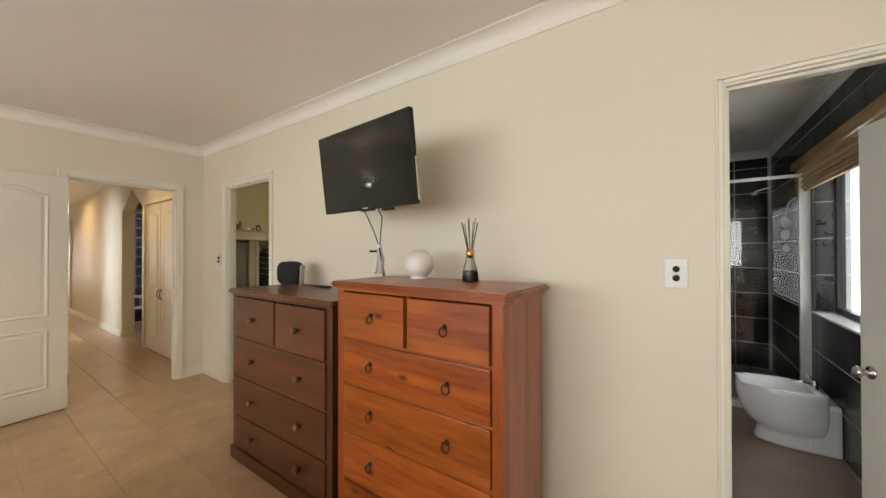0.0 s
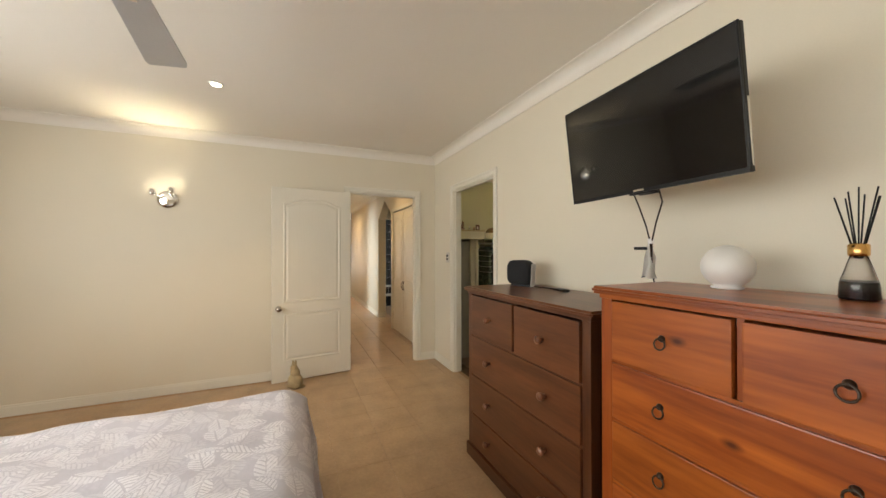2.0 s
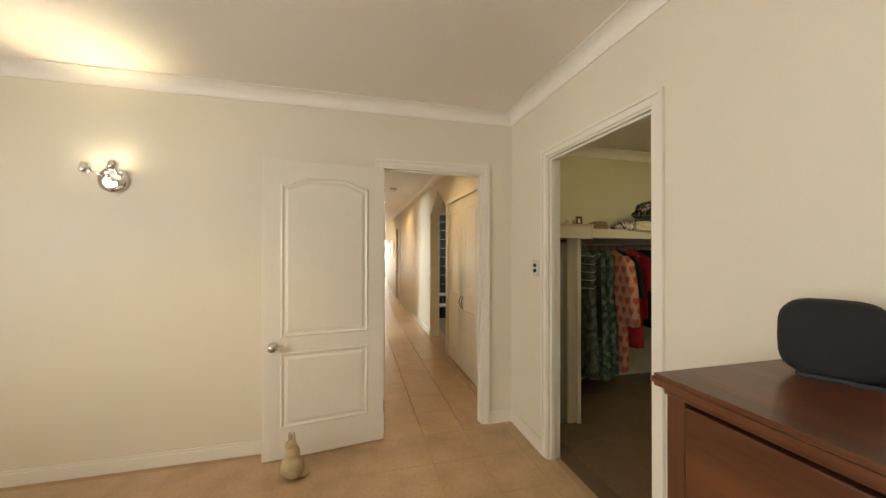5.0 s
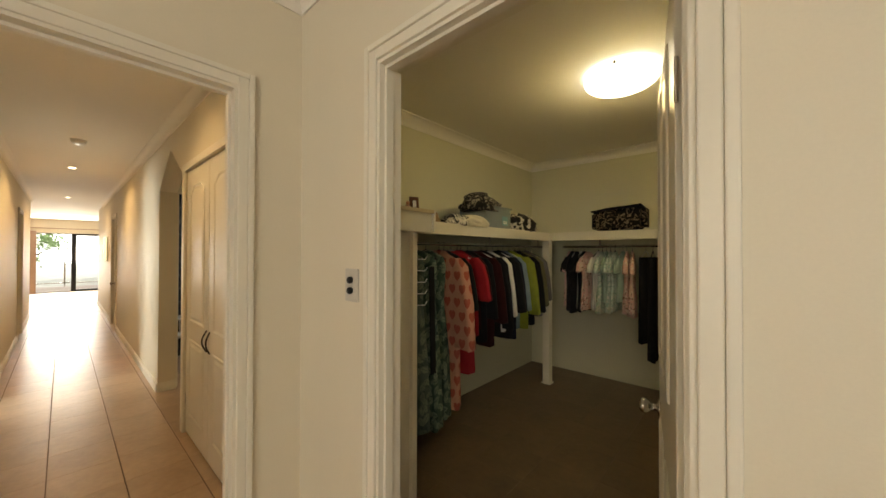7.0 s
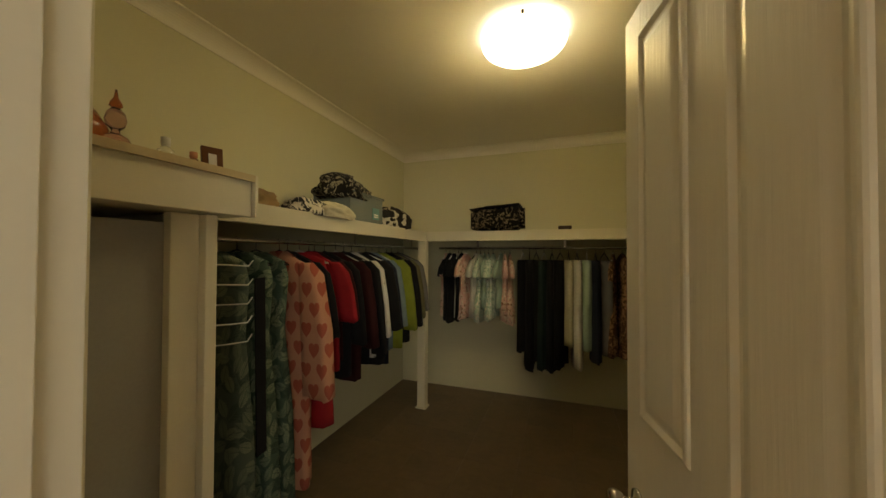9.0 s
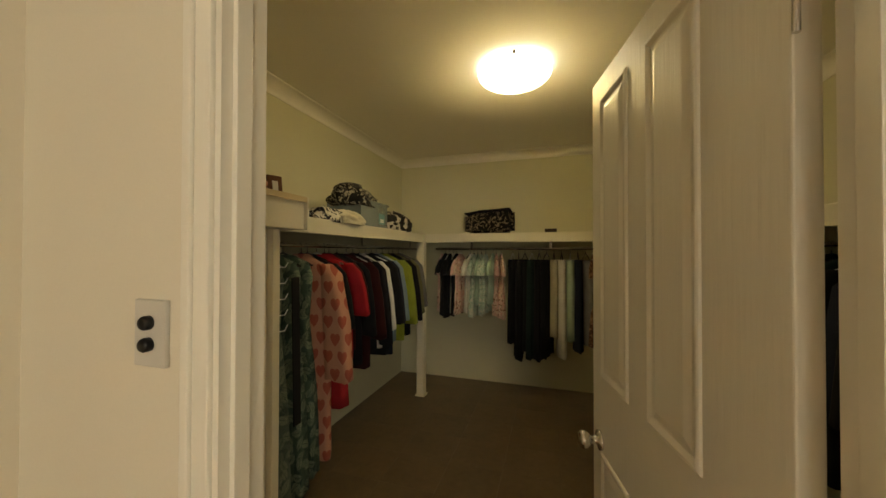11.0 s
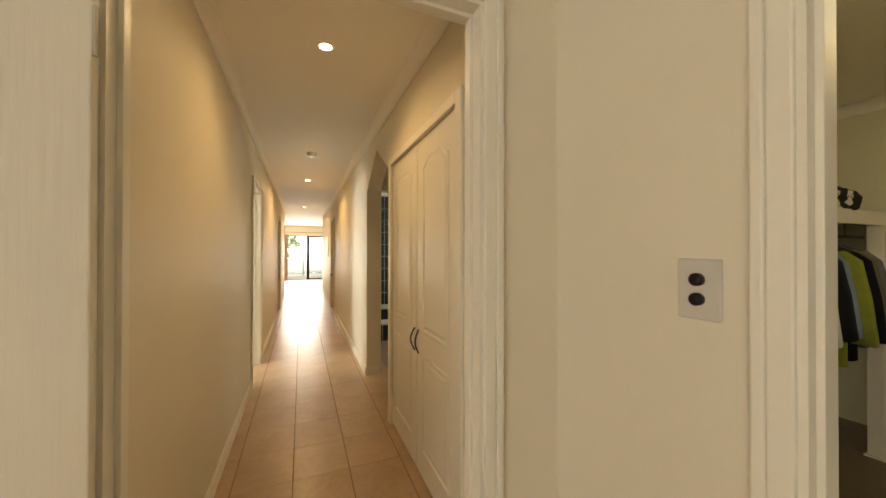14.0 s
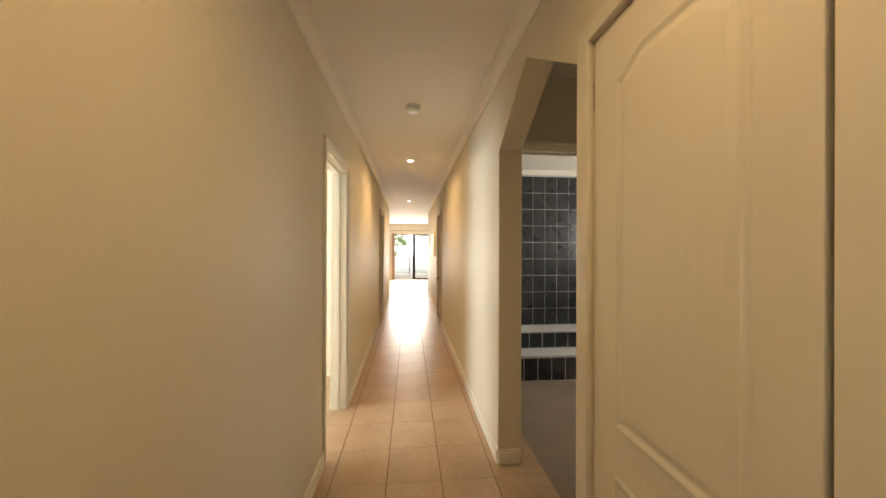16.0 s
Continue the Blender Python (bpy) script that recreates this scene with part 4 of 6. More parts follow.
tube("cable", [(-0.704, 1.90, 1.585), (-0.712, 1.945, 1.53), (-0.724, 2.00, 1.46), (-0.733, 2.04, 1.39), (-0.762, 2.09, 1.29), (-0.785, 2.14, 1.20), (-0.84, 2.345, 1.16), (-0.80, 2.35, 0.70), (-0.80, 2.35, 0.32)], 0.0030, BRONZE, t)
tube("cable", [(-0.602, 1.90, 1.582), (-0.625, 1.955, 1.54), (-0.68, 2.00, 1.47), (-0.723, 2.035, 1.395), (-0.758, 2.085, 1.29), (-0.778, 2.13, 1.20), (-0.85, 2.345, 1.16), (-0.81, 2.35, 0.70), (-0.81, 2.35, 0.32)], 0.0030, BRONZE, t)
part("clip", box(-0.80, -0.745, 2.03, 2.038, 1.36, 1.372), BLACK, t)
part("cable_tie", moved(lathe([(0.012, -0.010), (0.012, 0.010)], 12), Matrix.Translation((-0.729, 2.038, 1.395))), WHITEP, t)
bm = bmesh.new()
bmesh.ops.create_cone(bm, segments=22, radius1=0.028, radius2=0.008, depth=0.15, cap_ends=False)
bmesh.ops.subdivide_edges(bm, edges=bm.edges[:], cuts=4, use_grid_fill=True)
for v in bm.verts:
    v.co += 0.016 * noise.noise_vector(v.co * 38)
    v.co += Vector((-0.755 - 0.25 * (0.075 - v.co.z) * 0.6, 2.075 + 0.1 * (0.075 - v.co.z), 1.315))
film = mat("white_film", (0.82, 0.82, 0.80), 0.3, vary=0.05)
film.node_tree.nodes["Principled BSDF"].inputs["Transmission Weight"].default_value = 0.85
part("plastic_bag", bm, film, t, "crumpled clear plastic wrap", smooth=True)
switch_plate("power_outlet", "white power outlet low on the wall behind the chests", pose(-0.85, 2.36, 0.30), 0.09, 0.07, ((-0.02, 0.0), (0.02, 0.0)))

# small things on the chests
t = thing("reed_diffuser", "clear glass reed diffuser with black liquid, gold collar and dark reeds", "diffuser", pose(-0.225, 2.10, 1.2325) @ Matrix.Scale(1.08, 4))
part("bottle", lathe([(0.033, 0.0), (0.036, 0.004), (0.034, 0.04), (0.018, 0.098), (0.014, 0.112)], 28), GLASS, t, smooth=True)
part("liquid", lathe([(0.0315, 0.004), (0.0325, 0.02), (0.030, 0.044)], 28), BLACK, t, "black scented liquid")
part("collar", lathe([(0.017, 0.108), (0.019, 0.112), (0.019, 0.136), (0.012, 0.140)], 24), mat("gold_metal", (0.75, 0.45, 0.15), 0.25, 1.0), t, smooth=True)
random.seed(4)
for i in range(9):
    a, r = i * 0.7, 0.018 + 0.012 * random.random()
    tube("reed", [(0.004 * math.cos(a), 0.004 * math.sin(a), 0.10), (r * 1.7 * math.cos(a), r * math.sin(a), 0.25 + 0.03 * random.random())], 0.0017, BLACK, t)
t = thing("globe_lamp", "white frosted glass globe lamp, unlit, on the tallboy", "table lamp", pose(-0.525, 2.09, 1.2325) @ Matrix.Scale(0.92, 4))
part("globe", lathe([(0.045, 0.0), (0.050, 0.006)] + [(0.083 * math.cos(a), 0.083 + 0.081 * math.sin(a)) for a in [radians(-62 + 14 * i) for i in range(11)]] + [(0.01, 0.1635)], 40), FROST, t, smooth=True)
part("base_ring", lathe([(0.046, -0.0002), (0.051, 0.003), (0.051, 0.008)], 36), WHITEP, t)
t = thing("smart_speaker", "black rounded cloth speaker with a thin grey stand on the chest", "speaker", pose(-1.775, 2.135, 1.1255, 0, 0, 25) @ Matrix.Scale(1.42, 4))
bm = bmesh.new()
loops = []
for y, k in ((-0.032, 0.82), (-0.028, 0.93), (-0.018, 1.0), (0.018, 1.0), (0.028, 0.93), (0.032, 0.82)):
    ring = []
    for i in range(28):
        c, s_ = math.cos(2 * math.pi * i / 28), math.sin(2 * math.pi * i / 28)
        ring.append(bm.verts.new((0.062 * k * math.copysign(abs(c) ** 0.55, c), y, 0.064 + 0.060 * k * math.copysign(abs(s_) ** 0.55, s_))))
    loops.append(ring)
for a, b in zip(loops, loops[1:]):
    for i in range(28):
        bm.faces.new((a[i], a[(i + 1) % 28], b[(i + 1) % 28], b[i]))
bm.faces.new(loops[0]), bm.faces.new(loops[-1])
part("body", bm, mat("black_cloth", (0.012, 0.012, 0.013), 0.85, vary=0.3, fine=500, bump=0.4), t, smooth=True)
part("stand", moved(box(0.060, 0.066, -0.018, 0.018, 0.002, 0.110), pose(0, 0, 0, 0, 4, 0)), GREYP, t, "thin pale grey stand plate", bevel=0.002)
part("foot", box(-0.04, 0.060, -0.024, 0.024, 0.0, 0.006), BLACK, t)
t = thing("phone_cradle", "black slim device lying on the chest", "device", pose(-1.42, 2.17, 1.1255, 0, 0, -8))
part("body", box(-0.055, 0.055, -0.022, 0.022, 0, 0.012), BLACK, t, bevel=0.004)
t = thing("speaker_cable", "thin black cable along the chest top", "cable")
tube("cable", [(-1.67, 2.17, 1.128), (-1.58, 2.185, 1.128), (-1.475, 2.178, 1.128)], 0.0035, BLACK, t)

# bed with a printed quilt
QUILT = leaf_print("white_leaf_quilt", (0.57, 0.57, 0.65), (0.80, 0.805, 0.87), (0.69, 0.69, 0.76), 0.14, (1, 0, 0.8), (0, 1, -0.8))
bed = thing("bed", "made double bed with a pale leaf-print quilt", "bed", pose(-1.23, -0.30, 0))
part("base", box(-0.72, 0.72, -1.05, 1.02, 0.06, 0.30), mat("bed_base_cloth", (0.30, 0.27, 0.24), 0.9), bed, bevel=0.01)
for x in (-0.6, 0.6):
    for y in (-0.9, 0.9):
        part("foot", box(x - 0.04, x + 0.04, y - 0.04, y + 0.04, 0.0, 0.06), DARKW, bed)
part("mattress", box(-0.74, 0.74, -1.06, 1.04, 0.30, 0.53), mat("mattress_cloth", (0.7, 0.68, 0.64), 0.9), bed, bevel=0.03)
part("headboard", box(-0.78, 0.78, -1.12, -1.07, 0.0, 0.95), DARKW, bed, bevel=0.01)
bm = bmesh.new()
NX, NY = 56, 72
hx, y0, y1, zt = 0.78, -0.62, 1.075, 0.585
grid = []
for j in range(NY + 1):
    row = []
    for i in range(NX + 1):
        u, v = i / NX * 2 - 1, j / NY
        ex, ey = abs(u) * 1.28, v * 1.22
        x = math.copysign(min(ex, 1.0) * hx, u)
        drop = max(0.0, ex - 1.0) * hx * 1.3
        y = y0 + min(ey, 1.0) * (y1 - y0)
        drop2 = max(0.0, ey - 1.0) * (y1 - y0) * 1.05
        d = max(drop, drop2)
        n = noise.noise((u * 2.6, v * 4.0, 0.3)) * 0.022 + noise.noise((u * 9, v * 12, 1.7)) * 0.010 + 0.006 * noise.noise((u * 3 + v * 14, v * 3 - u * 14, 4.1))
        r = 0.085
        lift = -r * (1 - math.cos(min(1, max(0, (ex - 0.88) / 0.15)) * math.pi / 2)) - r * (1 - math.cos(min(1, max(0, (ey - 0.93) / 0.085)) * math.pi / 2))
        fold = 0.022 * math.sin(v * 40 + u * 2 + 3 * noise.noise((v * 5, u, 2.0))) * min(1, drop * 5) + 0.026 * math.sin(u * 26 + 3 * noise.noise((u * 5, v, 7.0))) * min(1, drop2 * 5)
        row.append(bm.verts.new((x + math.copysign(fold + 0.03 * min(1, drop * 4), u) * (drop > 0), y + (0.03 * min(1, drop2 * 4) + fold) * (drop2 > 0), zt + n + lift - d)))
    grid.append(row)
for j in range(NY):
    for i in range(NX):
        bm.faces.new((grid[j][i], grid[j][i + 1], grid[j + 1][i + 1], grid[j + 1][i]))
q = part("quilt", bm, QUILT, bed, "pale leaf-printed cotton quilt", smooth=True)
mod = q.modifiers.new("thickness", "SOLIDIFY")
mod.thickness, mod.offset = 0.018, -1


def pillow(x, y, z, rz):
    t = thing("pillow", "soft pillow in a pale leaf-print case on the bed", "pillow", pose(x, y, z, 14, 0, rz), "pillows on the bed")
    bm = bmesh.new()
    bmesh.ops.create_grid(bm, x_segments=18, y_segments=14, size=1)
    top = bm.verts[:]
    bot = {}
    for v in top:
        u, w = v.co.x, v.co.y
        hgt = 0.075 * (max(0, 1 - u ** 4) * max(0, 1 - w ** 4)) ** 0.6
        v.co = Vector((u * 0.33 * (1 - 0.04 * w * w), w * 0.23 * (1 - 0.05 * u * u), hgt + 0.006 * noise.noise((u * 4, w * 4, x))))
    geo = bmesh.ops.duplicate(bm, geom=bm.verts[:] + bm.edges[:] + bm.faces[:])
    for e in geo["geom"]:
        if isinstance(e, bmesh.types.BMVert):
            e.co.z = -abs(e.co.z) * 0.6
    bmesh.ops.remove_doubles(bm, verts=bm.verts[:], dist=0.002)
    part("case", bm, QUILT, t, smooth=True)


pillow(-1.58, -1.06, 0.62, 5)
pillow(-0.86, -1.07, 0.62, -3)

# nightstand with a paper lantern
ns = thing("nightstand", "dark brown wooden nightstand with two drawers beside the bed", "nightstand", pose(-2.615, -1.095, 0))
NW_, ND, NZ = 0.44, 0.40, 0.52
part("body", box(-NW_ / 2, NW_ / 2, -ND, -0.004, 0.05, NZ - 0.025), DARKW, ns, bevel=0.003)
part("top", box(-NW_ / 2 - 0.03, NW_ / 2 + 0.03, -ND - 0.02, 0.035, NZ - 0.025, NZ), DARKW, ns, bevel=0.008)
part("plinth", box(-NW_ / 2 - 0.01, NW_ / 2 + 0.01, -ND - 0.005, 0.012, 0.0, 0.05), DARKW, ns, bevel=0.004)
for z0, z1 in ((0.07, 0.27), (0.285, 0.48)):
    d = part("drawer", box(-NW_ / 2 + 0.025, NW_ / 2 - 0.025, -0.004, 0.014, z0, z1), DARKW, ns, bevel=0.004)
    part("knob", moved(lathe([(0.008, 0.014), (0.008, 0.024), (0.017, 0.032), (0.014, 0.042), (0.003, 0.044)], 18, axis="y"), Matrix.Translation((0, 0, (z0 + z1) / 2))), DARKW, d, smooth=True)
lan = thing("lantern_lamp", "red lacquer table lantern with glowing rice-paper panes on the nightstand", "table lamp", pose(-2.665, -1.318, NZ, 0, 0, 3))
LS = 0.082
part("base", box(-LS - 0.03, LS + 0.03, -LS - 0.03, LS + 0.03, 0.0, 0.022), REDW, lan, bevel=0.003)
for sx in (-1, 1):
    for sy in (-1, 1):
        part("post", box(sx * LS - 0.007, sx * LS + 0.007, sy * LS - 0.007, sy * LS + 0.007, 0.022, 0.285), REDW, lan)
bm = bmesh.new()
for b in ((-0.13, 0.13, -0.13, -0.06, 0.285, 0.297), (-0.13, 0.13, 0.06, 0.13, 0.285, 0.297), (-0.13, -0.06, -0.06, 0.06, 0.285, 0.297), (0.06, 0.13, -0.06, 0.06, 0.285, 0.297)):
    box(*b, bm)
part("roof", bm, REDW, lan)
for k in range(4):
    r = pose(0, 0, 0, 0, 0, 90 * k)
    for i in range(3):
        z0 = 0.030 + i * 0.062
        part("paper_pane", moved(box(-LS + 0.009, LS - 0.009, LS - 0.003, LS, z0, z0 + 0.056), r), PAPER, lan, "glowing orange rice paper")
        part("glazing_bar", moved(box(-LS + 0.007, LS - 0.007, LS - 0.005, LS + 0.004, z0 + 0.056, z0 + 0.062), r), REDW, lan)
part("paper_liner", box(-LS + 0.012, LS - 0.012, -LS + 0.012, LS - 0.012, 0.205, 0.212), PAPERTOP, lan, "bright paper liner edge")
for ob in lan.children:
    ob.visible_shadow = not ob.name.startswith("paper")
t = thing("phone", "pale phone lying on the nightstand", "phone", pose(-2.715, -1.46, NZ, 0, 0, 75))
part("body", box(-0.035, 0.035, -0.07, 0.07, 0.0, 0.009), STEEL, t, bevel=0.003)

# rabbit doorstop in front of the open door
bm = bmesh.new()
for (cx, cy, cz), (rx, ry, rz) in (((0, 0, 0.075), (0.075, 0.055, 0.078)), ((0.0, 0.0, 0.16), (0.045, 0.04, 0.05)), ((-0.012, 0, 0.205), (0.036, 0.033, 0.034)),
                                   ((-0.025, 0.012, 0.245), (0.012, 0.009, 0.035)), ((0.0, 0.012, 0.245), (0.012, 0.009, 0.035)), ((-0.05, 0.02, 0.02), (0.04, 0.02, 0.02)), ((0.05, 0.02, 0.02), (0.04, 0.02, 0.02))):
    made = bmesh.ops.create_uvsphere(bm, u_segments=20, v_segments=12, radius=1)["verts"]
    bmesh.ops.transform(bm, matrix=Matrix.Translation((cx, cy, cz)) @ Matrix.Diagonal((rx, ry, rz, 1)), verts=made)
for v in bm.verts:
    v.co.z = max(0.0, v.co.z)
rab = part("rabbit_doorstop", bm, mat("straw_cloth", (0.46, 0.36, 0.20), 0.95, vary=0.25, scale=20, fine=260, bump=0.5), None, smooth=True)
rab.matrix_world = pose(-3.54, 0.72, 0, 0, 0, 70)
tagged(rab, "straw-coloured rabbit shaped doorstop on the floor by the door", "doorstop")

# ---- wardrobe fittings ----
CREAM = mat("cream_shelf_paint", (0.74, 0.69, 0.54), 0.4, vary=0.03, scale=3)
GREYB = mat("grey_board", (0.34, 0.33, 0.30), 0.7, vary=0.08, scale=2)
RX, RY = -4.03, 5.20  # front lines of the two shelves
t = thing("wardrobe_shelf", "cream painted shelf with a deep front board round the wardrobe", "shelf", kind="")
part("shelf_board", box(WX0 + 0.002, RX - 0.012, 3.20, WY1 - 0.002, 1.59, 1.612), CREAM, t)
part("shelf_board", box(RX - 0.012, WX1 - 0.002, RY + 0.014, WY1 - 0.002, 1.59, 1.612), CREAM, t)
part("front_board", box(RX - 0.012, RX + 0.008, 3.10, RY + 0.012, 1.535, 1.622), CREAM, t, bevel=0.003)
part("front_board", box(RX + 0.010, WX1 - 0.002, RY - 0.008, RY + 0.012, 1.535, 1.622), CREAM, t, bevel=0.003)
for x, y, s in ((RX - 0.02, RY - 0.02, 0.038),):
    part("post", box(x - s, x + s, y - s, y + s, 0.0, 1.535), CREAM, t, bevel=0.004)
    part("post_foot", box(x - s - 0.012, x + s + 0.012, y - s - 0.012, y + s + 0.012, 0.0, 0.012), CREAM, t)
t = thing("wardrobe_partition", "cream edged grey partition panel holding a raised box shelf", "partition")
part("panel", box(WX0 + 0.002, -3.742, 2.81, 2.858, 0.0, 1.51), GREYB, t)
part("front_trim", box(-3.74, -3.69, 2.857, 2.889, 0.0, 1.512), CREAM, t, bevel=0.004)
part("side_trim", box(-3.74, -3.712, 2.785, 2.856, 0.0, 1.512), CREAM, t, bevel=0.004)
part("grey_back", box(WX0 + 0.004, WX0 + 0.03, 2.46, 2.808, 0.0, 1.51), GREYB, t, "grey backing board")
part("grey_front", box(-3.752, -3.734, 2.46, 2.784, 0.0, 1.485), GREYB, t, "grey hanging board")
bx = thing("box_shelf", "cream raised box shelf with a pale timber edge", "shelf")
part("box", box(WX0 + 0.002, -3.645, 2.455, 2.952, 1.513, 1.624), CREAM, bx, bevel=0.003)
part("edge_strip", box(-3.645, -3.634, 2.455, 2.956, 1.611, 1.630), mat("pale_timber_edge", (0.55, 0.44, 0.26), 0.5), bx)
part("end_strip", box(-3.665, -3.634, 2.9565, 2.965, 1.513, 1.630), CREAM, bx)
t = thing("hanging_rail", "steel hanging rail under the wardrobe shelf", "rail", group="hanging rails")
tube("rail", [(-4.27, 3.06, 1.475), (-4.27, 5.70, 1.475)], 0.012, STEEL, t)
for y in (3.3, 4.4, 5.4):
    part("bracket", box(-4.274, -4.266, y - 0.01, y + 0.01, 1.475, 1.59), STEEL, t)
t = thing("hanging_rail", "steel hanging rail under the wardrobe shelf", "rail", group="hanging rails")
tube("rail", [(-4.0, 5.49, 1.475), (WX1 - 0.01, 5.49, 1.475)], 0.012, STEEL, t)
for x in (-3.6, -2.8, -1.9):
    part("bracket", box(x - 0.01, x + 0.01, 5.486, 5.494, 1.475, 1.59), STEEL, t)

ES = -1.78  # front line of the east shelf
t = thing("wardrobe_shelf", "cream painted shelf with a deep front board behind the wardrobe door", "shelf")
part("shelf_board", box(ES + 0.012, WX1 - 0.002, 2.60, RY - 0.012, 1.59, 1.612), CREAM, t)
part("front_board", box(ES - 0.008, ES + 0.012, 2.60, RY - 0.012, 1.535, 1.622), CREAM, t, bevel=0.003)
part("end_panel", box(ES, WX1 - 0.002, 2.58, 2.598, 0.0, 1.612), GREYB, t)
t = thing("hanging_rail", "steel hanging rail under the wardrobe shelf", "rail", group="hanging rails")
tube("rail", [(-1.52, 2.60, 1.475), (-1.52, 5.20, 1.475)], 0.012, STEEL, t)
for y in (3.2, 4.6):
    part("bracket", box(-1.524, -1.516, y - 0.01, y + 0.01, 1.475, 1.59), STEEL, t)

# ---- clothes ----
def cloth(name, c, vary=0.18):
    return mat(name, c, 0.9, vary=vary, scale=9, fine=220, bump=0.25, spec=0.2)


C = {
    "green print": leaf_print("green_print", (0.065, 0.105, 0.080), (0.25, 0.30, 0.22), (0.018, 0.036, 0.032), 0.07, (1, 1, 0), (0, 0, 1), bump=0.5),
    "grey green print": leaf_print("grey_green_print", (0.085, 0.115, 0.092), (0.22, 0.25, 0.18), (0.035, 0.055, 0.045), 0.08, (1, 1, 0), (0, 0, 1), bump=0.5),
    "coral dotted": heart_print("coral_dotted", (0.54, 0.27, 0.185), (0.40, 0.105, 0.07), 0.098, 0.33),
    "white speckled": print_cloth("white_speckled", ((0.0, (0.15, 0.13, 0.12)), (0.14, (0.70, 0.68, 0.63))), 30, "voronoi"),
    "pink floral": print_cloth("pink_floral", ((0.0, (0.70, 0.42, 0.36)), (0.50, (0.75, 0.60, 0.50)), (0.60, (0.30, 0.14, 0.10))), 20, "noise"),
    "mint floral": print_cloth("mint_floral", ((0.0, (0.62, 0.70, 0.60)), (0.48, (0.35, 0.50, 0.42)), (0.57, (0.72, 0.72, 0.62)), (0.66, (0.10, 0.12, 0.10))), 18, "noise"),
    "brown floral": print_cloth("brown_floral", ((0.0, (0.10, 0.05, 0.03)), (0.52, (0.35, 0.20, 0.12))), 24, "noise"),
    "red": cloth("red_cloth", (0.33, 0.018, 0.026)), "dark red": cloth("dark_red_cloth", (0.030, 0.006, 0.007)), "black": cloth("black_cloth_garment", (0.010, 0.010, 0.012)),
    "navy": cloth("navy_cloth", (0.016, 0.020, 0.035)), "white": cloth("white_cloth", (0.68, 0.66, 0.60)), "blue": cloth("blue_cloth", (0.20, 0.27, 0.32)),
    "lime": cloth("lime_cloth", (0.27, 0.32, 0.05)), "olive": cloth("olive_cloth", (0.14, 0.13, 0.07)), "cream": cloth("cream_cloth", (0.52, 0.48, 0.36)),
    "mint": cloth("mint_cloth", (0.38, 0.50, 0.40)), "dark green": cloth("dark_green_cloth", (0.015, 0.030, 0.028)), "grey": cloth("grey_cloth", (0.16, 0.15, 0.15)),
}


def loft(sections, n=30, seed=0.0, folds=7, amp=0.10):
    """A hanging cloth body from (height, half width, half depth, shift) rows, with soft vertical folds that deepen downwards."""
    bm = bmesh.new()
    rings = []
    top, low = sections[0][0], sections[-1][0]
    for z, hw, hd, sh in sections:
        k = (top - z) / max(1e-6, top - low)
        ring = []
        for i in range(n):
            a = 2 * math.pi * i / n
            f = 1 + amp * k * math.sin(folds * a + seed * 7) + 0.5 * amp * noise.noise((math.cos(a) * 1.5 + seed, math.sin(a) * 1.5, z * 4))
            c, s = math.cos(a), math.sin(a)
            ring.append(bm.verts.new((sh + hw * math.copysign(abs(c) ** 0.75, c) * (1 + (f - 1) * 0.4), hd * math.copysign(abs(s) ** 0.8, s) * f + 0.010 * k * math.sin(9 * c + seed * 3), z + 0.007 * k * math.sin(3 * a + seed))))
        rings.append(ring)
    for a, b in zip(rings, rings[1:]):
        for i in range(n):
            bm.faces.new((a[i], a[(i + 1) % n], b[(i + 1) % n], b[i]))
    bm.faces.new(rings[0])
    bm.faces.new(rings[-1])
    return bm


